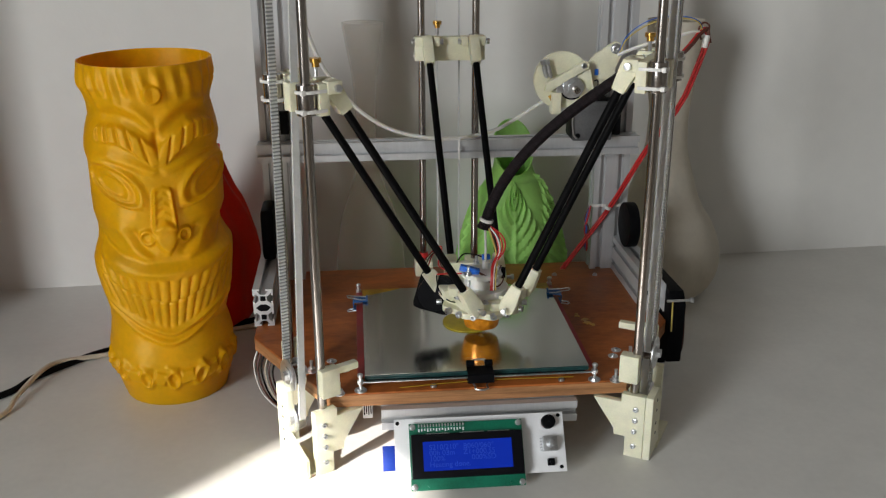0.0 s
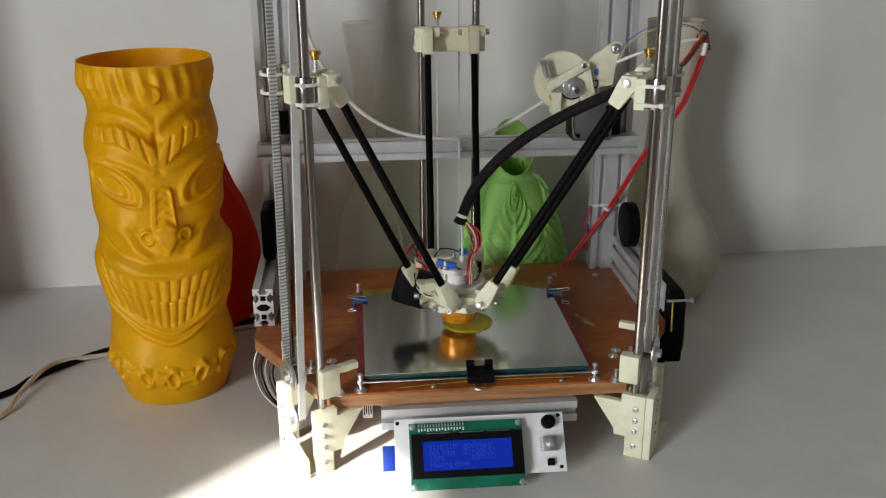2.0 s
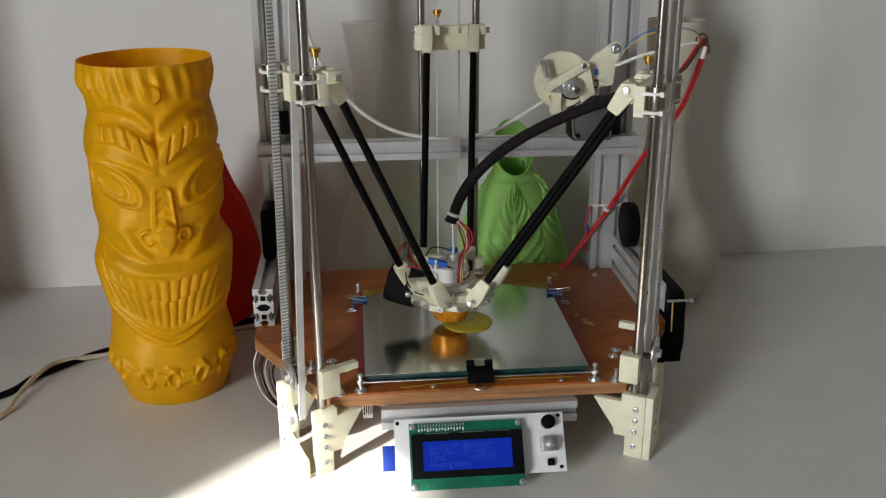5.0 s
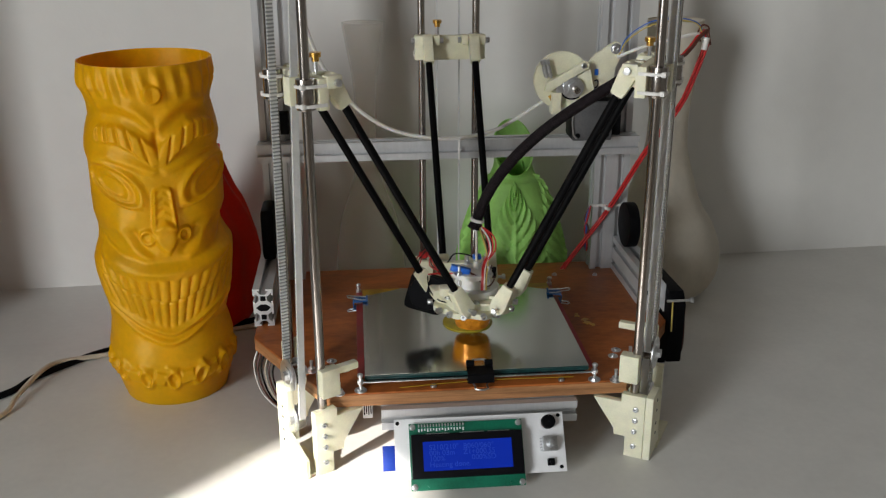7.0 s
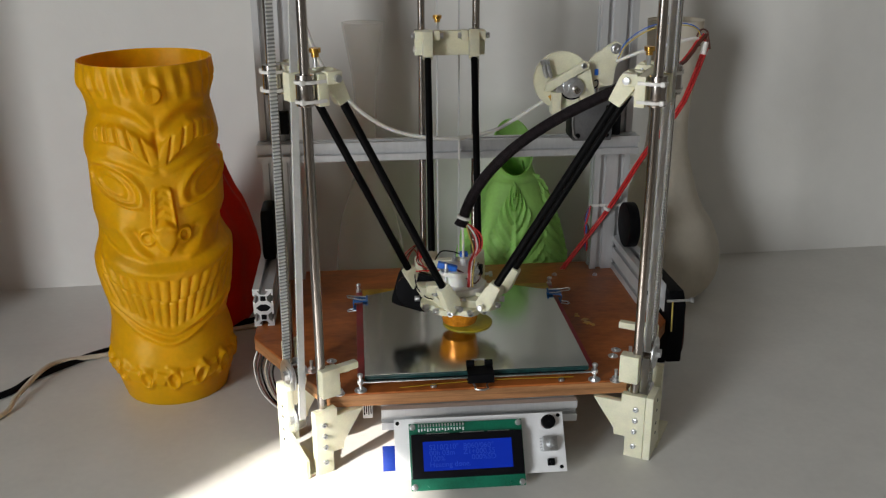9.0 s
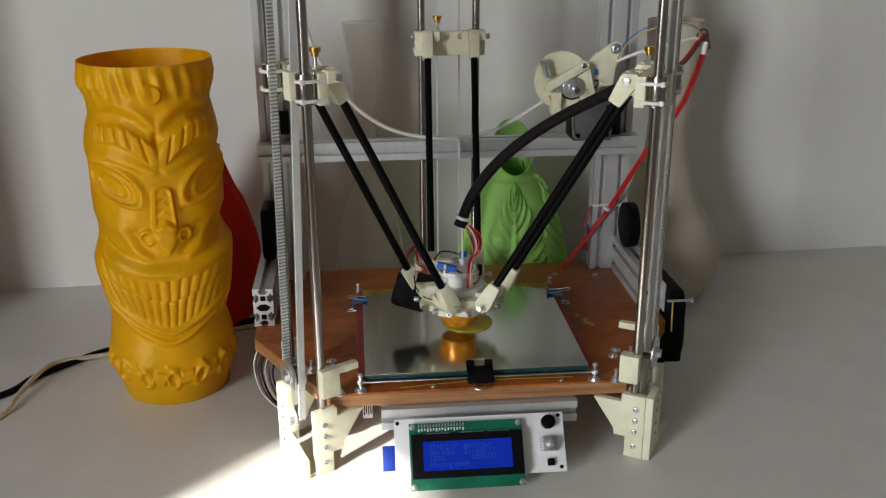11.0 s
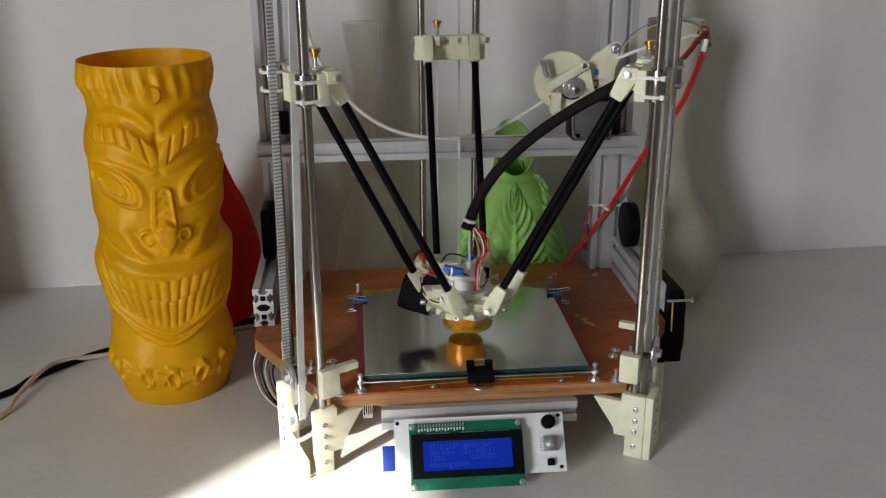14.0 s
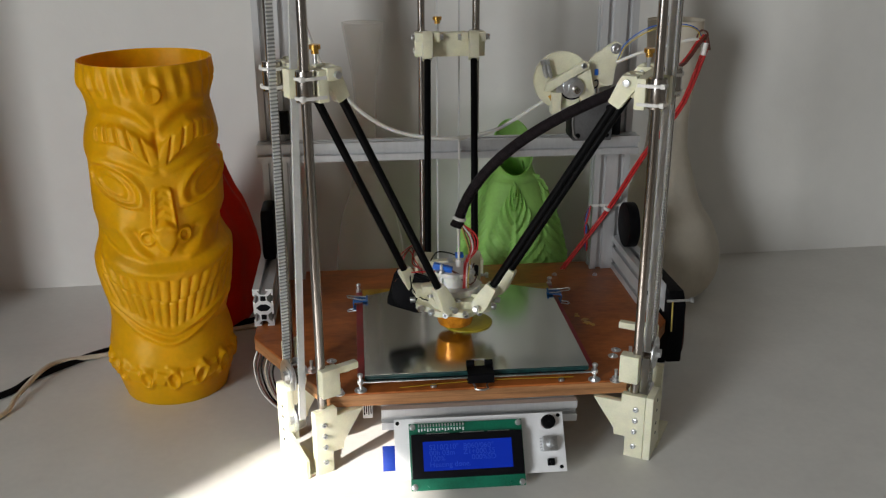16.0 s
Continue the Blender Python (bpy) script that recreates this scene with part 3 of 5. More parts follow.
def effector():
    """The print head, about its centre line; joints lie at height E_Z."""
    z = E_Z
    ring = []
    for i in range(60):
        a = 2 * math.pi * i / 60
        ring.append((0.0330 + 0.0030 * math.cos(6 * a)) * Vector((math.cos(a), math.sin(a))))
    bm = bm_prism([(p.x, p.y) for p in ring], z - 0.0095, z + 0.0005, bevel=0.0012)
    ears = []
    for k in "LRB":
        m = tower(k)
        m.translation = (0, 0, z)
        for s in (-1, 1):
            ears.append(bm_box((0.012, s * E_HALF[k] - s * 0.016 - 0.0035, -0.0045), (E_OUT[k] + 0.004, s * E_HALF[k] - s * 0.016 + 0.0035 + s * 0.006, 0.0040), 0.0015, m=m))
    e = part("effector", bm, ABS, printer, "cream printed head carrier with hot end")
    lobes = [((0.0385 + 0.0022 * math.cos(9 * a)) * math.cos(a), (0.0385 + 0.0022 * math.cos(9 * a)) * math.sin(a)) for a in [2 * math.pi * i / 108 for i in range(108)]]
    part("flange", bm_prism(lobes, z - 0.0125, z - 0.0066, bevel=0.001), ABS, e, "scalloped cream flange under the joints")
    for ear in ears:
        part("ear", ear, ABS, e)
    for k in "LRB":
        m = tower(k)
        m.translation = (0, 0, z)
        for s in (-1, 1):
            b = bm_cyl((E_OUT[k], s * (E_HALF[k] - 0.0135), 0), (E_OUT[k], s * (E_HALF[k] + 0.0135), 0), 0.0015, 10, m=m)
            bm_cyl((E_OUT[k], s * (E_HALF[k] + 0.0103), 0), (E_OUT[k], s * (E_HALF[k] + 0.0133), 0), 0.0028, 12, b, m=m, bevel=0.0005)
            bm_cyl((E_OUT[k], s * (E_HALF[k] - 0.0103), 0), (E_OUT[k], s * (E_HALF[k] - 0.0130), 0), 0.0032, 6, b, m=m)
            part("joint_bolt", b, ZINC, e)
    for i in range(6):
        a = radians(60 * i + 30)
        part("rim_screw", hex_bolt((0.0285 * math.cos(a), 0.0285 * math.sin(a), z + 0.0005), (0, 0, 1), 0.0022, 0.0022, 0.0032), ZINC, e)
    for base in (-128, -108, -82, -63, -35, -12, 27, 60, 93, 143, 180, 213):
        a = radians(base)
        d = Vector((math.cos(a), math.sin(a), 0))
        part("rim_bolt", hex_bolt(d * 0.0385 + Vector((0, 0, z - 0.0085)), d, 0.0030, 0.0050), ZINC, e)
    part("mount_disc", bm_cyl((0, 0, z + 0.0005), (0, 0, z + 0.0075), 0.0245, 40, bevel=0.0012), NYLON, e, "white nylon mount disc")
    part("upper_disc", bm_cyl((0, 0.002, z + 0.0175), (0, 0.002, z + 0.0225), 0.0205, 40, bevel=0.0010), NYLON, e, "white nylon upper disc")
    part("core", bm_cyl((0, 0.002, z + 0.0075), (0, 0.002, z + 0.0175), 0.0165, 32), NYLON, e)
    part("back_block", bm_box((-0.034, 0.016, z + 0.003), (0.018, 0.024, z + 0.024), 0.0012), ABS, e)
    part("nozzle_cap", bm_cyl((0, 0, z - 0.0095), (0, 0, z - 0.0335), 0.0208, 28, r2=0.0165, bevel=0.0016), KAPTON, e, "crumpled orange polyimide tape round the heater")
    part("heater", bm_cyl((0, 0, z - 0.0335), (0, 0, z - 0.0358), 0.010, 20, r2=0.006), KAPTON, e)
    part("nozzle", bm_cyl((0, 0, z - 0.0330), (0, 0, 0.0822), 0.004, 12, r2=0.0012), BRASS, e, "brass nozzle")
    for x, y in ((-0.014, -0.010), (0.013, 0.014), (-0.003, 0.018), (0.0135, -0.012)):
        part("pillar_screw", bm_cyl((x, y, z + 0.0075), (x, y, z + 0.0300), 0.0015, 10, hex_bolt((x, y, z + 0.0225), (0, 0, 1), 0.003, 0.003, 0.0045)), ZINC, e)
    part("connector", bm_box((-0.0095, -0.003, -0.003), (0.0095, 0.003, 0.003), 0.0012, m=pose(-0.0125, -0.0075, z + 0.0262, 0, 14, -10)), BLUE, e, "blue wire connector")
    part("connector", bm_box((0.001, 0.006, z + 0.030), (0.009, 0.012, z + 0.0345), 0.001), BLUE, e, "blue wire connector")
    part("tube_fitting", bm_cyl((0.004, 0.004, z + 0.022), (0.004, 0.004, z + 0.030), 0.0030, 14), NYLON, e)
    part("capacitor", bm_cyl((0.0195, -0.006, z + 0.0165), (0.0195, -0.006, z + 0.0265), 0.0022, 12), BLACK, e)
    part("feed_tube", bm_tube([(0.004, 0.004, z + 0.030), (0.004, 0.006, z + 0.050), (0.0033, 0.0075, z + 0.068)], 0.0012), PTFE, e)
    for i, (mat, dx) in enumerate(((RED_WIRE, 0.004), (RED_WIRE, 0.008), (RED_WIRE, 0.011), (WHITE_WIRE, 0.0055), (BROWN_WIRE, 0.0015), (YELLOW_WIRE, 0.0005))):
        part("wire", bm_tube([(0.0022 + i * 0.0007, 0.006, z + 0.067), (0.008 + dx, 0.002 - i * 0.0008, z + 0.056), (0.012 + dx * 0.8, -0.003, z + 0.043), (0.0085 + 0.0009 * i, -0.010, z + 0.031), (0.0065 + 0.0008 * i, -0.0185, z + 0.0225), (0.0055 + 0.0009 * i, -0.0215, z + 0.010)], 0.0008, 6), mat, e)
    part("wire", bm_tube([(-0.004, -0.012, z + 0.0245), (0.004, -0.017, z + 0.018), (0.012, -0.0195, z + 0.013), (0.018, -0.014, z + 0.016), (0.0195, -0.006, z + 0.0185)], 0.0007, 6), BROWN_WIRE, e)
    part("wire", bm_tube([(-0.004, -0.0115, z + 0.0245), (0.005, -0.0155, z + 0.0215), (0.013, -0.012, z + 0.024), (0.018, -0.002, z + 0.027)], 0.0007, 6), BROWN_WIRE, e)
    part("wire", bm_tube([(-0.020, -0.010, z + 0.0235), (-0.034, -0.004, z + 0.0215), (-0.043, 0.004, z + 0.018)], 0.0007, 6), RED_WIRE, e)
    part("wire", bm_tube([(-0.022, 0.018, z + 0.024), (-0.016, 0.016, z + 0.033), (-0.006, 0.012, z + 0.034), (0.002, 0.009, z + 0.032)], 0.0007, 6), BLACK, e)
    # loose thin wires by the fan
    for i, mat in enumerate((RED_WIRE, BROWN_WIRE, RED_WIRE)):
        part("wire", bm_tube([(-0.044, 0.006 + 0.002 * i, z + 0.006), (-0.050 - 0.002 * i, 0.012, z + 0.022 + 0.003 * i), (-0.043 + 0.003 * i, 0.016, z + 0.036 + 0.003 * i), (-0.036 - 0.002 * i, 0.014, z + 0.024), (-0.030, 0.010, z + 0.014 + 0.002 * i)], 0.0006, 6), mat, e)
    # fan that blows on the print, hung on the left side
    fx = Vector((0.031, -0.006, -0.0085)).normalized()
    fz = fx.cross(Vector((0, 0.006, 0.030))).normalized()
    fan_at = Matrix((fx, fz.cross(fx), fz)).transposed().to_4x4()
    fan_at.translation = (-0.0440, 0.006, z - 0.0015)
    fan = part("fan", fan_body(0.036, 0.010, fan_at), BLACK, e, "black square cooling fan")
    part("rotor", fan_rotor(0.034, 0.010, fan_at), BLACK, fan)
    part("back_cover", bm_cyl((0, 0, 0.0036), (0, 0, 0.0047), 0.0164, 28, m=fan_at), BEZEL, fan)
    part("fan_bracket", bm_box((-0.040, -0.006, z - 0.002), (-0.020, 0.012, z + 0.008), 0.002, m=pose(0, 0, 0, 0, 0, 12)), ABS, e)
    bm = bm_box((-0.033, -0.016, z + 0.002), (-0.022, -0.003, z + 0.011), 0.003)
    part("fan_bracket", bm, ABS, e)
    part("wire", bm_tube([(-0.043, 0.004, z + 0.018), (-0.0415, -0.006, z + 0.006), (-0.034, -0.014, z - 0.001), (-0.027, -0.0165, z - 0.003)], 0.0006, 6), BLACK, e)
    return e


def fan_body(w, t, m):
    """A square fan housing with a round throat."""
    bm = bmesh.new()
    sub = bmesh.new()
    n, h, r = 32, w / 2, w * 0.46
    def square(a):
        c, s = math.cos(a), math.sin(a)
        k = min(h / max(abs(c), 1e-6), h / max(abs(s), 1e-6))
        k = min(k, h * 1.32)
        return (c * k, s * k)
    rings = []
    for z in (-t / 2, t / 2):
        rings.append([sub.verts.new((*square(2 * math.pi * i / n), z)) for i in range(n)])
        rings.append([sub.verts.new((r * math.cos(2 * math.pi * i / n), r * math.sin(2 * math.pi * i / n), z)) for i in range(n)])
    o0, i0, o1, i1 = rings
    for a, b in ((o0, i0), (i0, i1), (i1, o1), (o1, o0)):
        for i in range(n):
            j = (i + 1) % n
            sub.faces.new((a[i], a[j], b[j], b[i]))
    bmesh.ops.recalc_face_normals(sub, faces=sub.faces[:])
    return merge(bm, sub, m)


def fan_rotor(w, t, m):
    bm = bm_cyl((0, 0, -t * 0.4), (0, 0, t * 0.4), w * 0.2, 20, m=m)
    for i in range(7):
        bm_box((w * 0.18, -0.0005, -t * 0.35), (w * 0.43, 0.0005, t * 0.35), bm=bm, m=m @ pose(0, 0, 0, 0, 0, i * 360 / 7) @ pose(0, 0, 0, 40, 0, 0))
    bm_cyl((0, 0, -t * 0.46), (0, 0, -t * 0.42), w * 0.2, 16, bm, m=m)
    for i in range(4):
        bm_box((w * 0.1, -0.0012, -t * 0.48), (w * 0.48, 0.0012, -t * 0.40), bm=bm, m=m @ pose(0, 0, 0, 0, 0, 45 + 90 * i))
    return bm


base_plate()
frame_parts()
rods()
belts()
feet()
heated_bed()
CARRIAGES = {k: carriage(k) for k in "LRB"}
ARMS = {(k, s): make_arm(ARMS_LONG[k]) for k in "LRB" for s in (-1, 1)}
HEAD = effector()

# ---- how the head moves: straight runs to and fro over the print, stepping sideways ----
TURNS = [(-0.68, -0.012), (0.06, 0.0238), (0.5, 0.0014), (0.79, -0.0140), (1.0, -0.0042), (1.5, 0.0248), (2.0, -0.0053), (2.2, -0.0150), (2.5, -0.0006), (2.9, 0.0235), (3.5, -0.0091),
         (3.62, -0.0150), (4.0, 0.0056), (4.33, 0.0232), (5.04, -0.0165), (5.77, 0.0225), (6.48, -0.0178), (7.0, 0.0140), (7.18, 0.0225), (7.5, 0.0062), (7.88, -0.0165), (8.0, -0.0121),
         (8.5, 0.0171), (8.6, 0.0215), (9.0, -0.0004), (9.29, -0.0165), (9.99, 0.0222), (10.7, -0.0168), (11.41, 0.0228), (12.0, -0.0108), (12.11, -0.0160), (12.5, 0.0030), (12.82, 0.0210),
         (13.0, 0.0129), (13.5, -0.0157), (13.56, -0.0168), (14.0, 0.0097), (14.24, 0.0205), (14.5, 0.0065), (14.93, -0.0155), (15.0, -0.0124), (15.5, 0.0167), (15.62, 0.0205), (16.0, -0.0019), (16.3, -0.016)]


def run(t):
    for (a, p), (b, q) in zip(TURNS, TURNS[1:]):
        if a <= t <= b:
            return p + (q - p) * (t - a) / (b - a)
    return TURNS[-1][1]


def head_at(t):
    """Where the head's centre line stands at t seconds."""
    u = run(t) + 0.0010
    w = -0.0040 - 0.0007 * t + 0.046 * u
    return Vector(((u + w) / math.sqrt(2), (w - u) / math.sqrt(2), 0))


def joint_low(k, s, head):
    return head + RADIAL[k] * E_OUT[k] + ALONG[k] * (s * E_HALF[k]) + Vector((0, 0, E_Z))


def slider_height(k, head):
    d = Vector((0, CY, 0)) + RADIAL[k] * (R - C_IN) - head - RADIAL[k] * E_OUT[k]
    return E_Z + math.sqrt(ARMS_LONG[k] ** 2 - d.x * d.x - d.y * d.y)


def joint_high(k, s, head):
    return Vector((0, CY, slider_height(k, head))) + RADIAL[k] * (R - C_IN) + ALONG[k] * (s * C_HALF[k])


def sleeve_line(head, n):
    """Points along the braided sleeve, from the right slider to the head."""
    p0 = Vector((0, CY, slider_height("R", head) - 0.0119)) + RADIAL["R"] * 0.1382 + ALONG["R"] * 0.0137
    p3 = head + Vector((0.0036, 0.0075, 0.1855))
    p1, p2 = p0 + Vector((0.0152, 0.0202, -0.0087)), p3 + Vector((0.0204, 0.0006, 0.0885))
    fine = []
    for i in range(121):
        u = i / 120
        fine.append((1 - u) ** 3 * p0 + 3 * (1 - u) ** 2 * u * p1 + 3 * (1 - u) * u * u * p2 + u ** 3 * p3)
    return even(fine, n)


def even(fine, n):
    """n + 1 points at equal steps along a fine line."""
    run_length = [0.0]
    for a, b in zip(fine, fine[1:]):
        run_length.append(run_length[-1] + (b - a).length)
    out, j = [], 0
    for i in range(n + 1):
        want = run_length[-1] * i / n
        while j < len(fine) - 2 and run_length[j + 1] < want:
            j += 1
        f = (want - run_length[j]) / max(1e-9, run_length[j + 1] - run_length[j])
        out.append(fine[j].lerp(fine[j + 1], min(1, f)))
    return out


REST = slider_height("R", head_at(0.0))       # the right slider's height at the start


def cord_line(head, n, shift=0.0):
    dz = slider_height("R", head) - REST
    way = [(0.2415, 0.06, 0.3413), (0.2341, 0.07, 0.304), (0.2273, 0.085, 0.2726), (0.2046, 0.115, 0.2183), (0.1831, 0.158, 0.1454), (0.1541, 0.160, 0.1031), (0.1298, 0.155, 0.0725)]
    loose = [0.55, 0.5, 0.4, 0.2, 0, 0, 0]
    pts = [Vector((x + 0.15 * dz * f + shift, y, z + dz * f)) for (x, y, z), f in zip(way, loose)]
    return even(smooth_line(pts, 10), n)


def lead_line(head, n, shift=0.0):
    """The short bundle from the right slider's back up to the loop."""
    dz = slider_height("R", head) - REST
    way = [(0.172, 0.0, 0.333), (0.190, 0.02, 0.332), (0.212, 0.04, 0.336), (0.230, 0.055, 0.350), (0.2375, 0.06, 0.356), (0.2415, 0.06, 0.3413)]
    loose = [1, 0.95, 0.85, 0.65, 0.55, 0.55]
    pts = [Vector((x + shift, y, z + dz * f)) for (x, y, z), f in zip(way, loose)]
    return even(smooth_line(pts, 8), n)


def between(a, b):
    """The pose of a piece whose own z runs from a to b, about its middle."""
    return Matrix.Translation((a + b) / 2) @ (b - a).to_track_quat("Z", "Y").to_matrix().to_4x4()


def chain(line, n, r, mat, name, label, sides=12):
    """Rigid pieces that together make one cable; ribbed where it is braided."""
    pts = line(head_at(7.5), n)
    made = []
    for a, b in zip(pts, pts[1:]):
        h = (b - a).length / 2 * 1.06 + r * 0.15
        bm = bm_cyl((0, 0, -h), (0, 0, h), r, sides, bevel=r * 0.2)
        made.append(part(name, bm, mat, printer, label))
    return made


N_SLEEVE, N_CORD, N_LEAD = 22, 16, 8
SLEEVES = chain(sleeve_line, N_SLEEVE, 0.0051, SLEEVE, "sleeve_piece", "black braided cable sleeve", 16)
CORDS = [(chain(lambda h, n, d=d: cord_line(h, n, d), N_CORD, 0.0015, RED_WIRE, "red_wire_piece", "red wire"), d) for d in (-0.0012, 0.0022)]
LEADS = [(chain(lambda h, n, d=d: lead_line(h, n, d), N_LEAD, 0.0013, m, "wire_piece", "wire bundle at the slider"), d) for d, m in ((0.0, RED_WIRE), (0.002, BROWN_WIRE), (0.0038, BROWN_WIRE))]
part("cable_tie", bm_cyl((0, 0, -0.0012), (0, 0, 0.0018), 0.0066, 18, bevel=0.0005), WHITE_WIRE, SLEEVES[-1], "white cable tie at the sleeve's end")
part("frayed_end", bm_cyl((0, 0, 0.0035), (0, 0, 0.0085), 0.0058, 14, r2=0.0074, bevel=0.0006), SLEEVE, SLEEVES[-1])
for j in (4, 11):
    part("cable_tie", bm_cyl((0.0015, 0, -0.0016), (0.0015, 0, 0.0016), 0.0039, 14, bevel=0.0004), WHITE_WIRE, CORDS[0][0][j], "white cable tie round the red wires")
loop = part("cable_loop", bm_cyl((0.2400, 0.06, 0.336), (0.2420, 0.06, 0.348), 0.0030, 12), WHITE_WIRE, printer, "taped cable loop")
part("tube", bm_tube([(0.157, 0.07, 0.329), (0.180, 0.06, 0.340), (0.208, 0.055, 0.3475), (0.229, 0.056, 0.352), (0.239, 0.06, 0.347)], 0.0017), PTFE, loop)
part("wire", bm_tube([(0.158, 0.07, 0.330), (0.164, 0.06, 0.347), (0.184, 0.05, 0.362), (0.210, 0.05, 0.3655), (0.230, 0.055, 0.361), (0.239, 0.06, 0.346)], 0.0006, 6), YELLOW_WIRE, loop)
part("wire", bm_tube([(0.158, 0.071, 0.330), (0.1635, 0.062, 0.349), (0.183, 0.052, 0.3645), (0.211, 0.052, 0.3672), (0.2315, 0.057, 0.3615), (0.240, 0.06, 0.346)], 0.0005, 6), BLUE, loop)
part("wire", bm_tube([(0.236, 0.06, 0.344), (0.232, 0.058, 0.353), (0.236, 0.058, 0.360), (0.243, 0.06, 0.357), (0.2425, 0.06, 0.346)], 0.0009, 6), BROWN_WIRE, loop)


# ---- printer details that stand still ----
def small_fixtures():
    part("feed_tube", bm_tube([(-0.150, 0.128, 0.36), (-0.135, 0.13, 0.318), (-0.1106, 0.14, 0.280), (-0.0887, 0.141, 0.2584), (-0.059, 0.142, 0.2415), (-0.0226, 0.142, 0.2335), (0.0092, 0.142, 0.2325), (0.0448, 0.14, 0.240), (0.0662, 0.138, 0.2515), (0.1024, 0.125, 0.278)], 0.0021), PTFE, printer, "white feed tube")
    bm = bm_box((0.0075, 0.1425, 0.2085), (0.0100, 0.1434, 0.2312), 0.0002)
    bm_box((0.0070, 0.1380, 0.2305), (0.0105, 0.1440, 0.2320), 0.0003, bm)
    part("cable_tie", bm, WHITE_WIRE, printer, "white cable tie round the cross bar")
    part("rod_clip", bm_cyl((-0.0291, 0.1685, 0.088), (-0.0291, 0.1685, 0.094), 0.0052, 16), RED_WIRE, printer)
    for s in (-1, 1):
        p = Vector((s * 0.0291, 0.1685, 0))
        part("rod_socket", bm_box((p.x - 0.010, 0.160, PLATE_T), (p.x + 0.010, 0.180, PLATE_T + 0.018), 0.0015), ABS, printer)
    bm = bm_box((0.160, 0.1640, 0.143), (0.209, 0.1648, 0.146))
    part("cable_tie", bm, WHITE_WIRE, printer)
    for i, m in enumerate((RED_WIRE, BLUE, BROWN_WIRE)):
        part("wire", bm_tube([(0.1600, 0.1655, 0.090), (0.1585 - 0.0012 * i, 0.160 + 0.003 * i, 0.102), (0.1565 + 0.0016 * i, 0.164 - 0.002 * i, 0.117), (0.1580 - 0.001 * i, 0.160 + 0.002 * i, 0.130), (0.1615, 0.1625, 0.145)], 0.0012, 6), m, printer)
    part("round_cover", bm_cyl((0.1925, 0.132, 0.1315), (0.2045, 0.132, 0.1315), 0.0250, 36, bevel=0.001), BLACK, printer, "round black plastic cover on the side rail")
    # wires that hang from under the plate
    for i, m in enumerate((WHITE_WIRE, BROWN_WIRE, BLACK, BEIGE, BROWN_WIRE, BLACK)):
        o = 0.004 * i
        part("wire", bm_tube([(-0.206 + o, 0.020 - o, 0.053), (-0.2105 + o, 0.014 - o, 0.036), (-0.203 + o, -0.004 - o, 0.018 + o * 0.2), (-0.186 + o * 0.6, -0.028 - o * 0.4, 0.012 + o * 0.3), (-0.168 + o * 0.3, -0.050, 0.020 + o * 0.3)], 0.0009, 6), m, printer)
    # label strip and small switch under the plate
    tag = part("label_strip", bm_box((-0.1035, -0.089, 0.030), (-0.0945, -0.087, 0.053), 0.001), PCB_WHITE, printer, "white label with unreadable print")
    for i in range(4):
        part("print_bar", bm_box((-0.1025 + 0.0020 * i, -0.0896, 0.034 + 0.001 * (i % 2)), (-0.1015 + 0.0020 * i, -0.0890, 0.050 - 0.002 * (i % 3))), BLACK, tag)


small_fixtures()


def driver_box():
    """The black housing outside the right side rail."""
    b = thing("blower_box", "black plastic blower housing bolted to the side rail", "blower")
    body = bm_prism([(0.012, 0.020), (0.115, 0.030), (0.130, 0.072), (0.125, 0.094), (0.020, 0.097), (0.010, 0.085)], 0.211, 0.227, m=Matrix(((0, 0, 1, 0), (1, 0, 0, 0), (0, 1, 0, 0), (0, 0, 0, 1))), bevel=0.002)
    part("housing", body, BLACK, b)
    part("tie_screw", bm_cyl((0.206, 0.0085, 0.091), (0.2335, 0.0085, 0.091), 0.0013, 10, hex_bolt((0.230, 0.0085, 0.091), (1, 0, 0), 0.0028, 0.003)), ZINC, b)
    part("wire", bm_tube([(0.2275, 0.02, 0.088), (0.229, 0.018, 0.06), (0.2285, 0.016, 0.036), (0.224, 0.014, 0.026)], 0.0008, 6), BROWN_WIRE, b)
    part("wire", bm_tube([(0.212, 0.009, 0.092), (0.210, 0.002, 0.076), (0.209, -0.002, 0.062)], 0.0008, 6), YELLOW_WIRE, b)
    part("bracket", bm_box((0.2101, 0.03, 0.070), (0.2112, 0.12, 0.100)), ALU, b)
    part("prop", bm_box((0.214, 0.05, 0.0), (0.224, 0.06, 0.03), 0.001), BLACK, b)


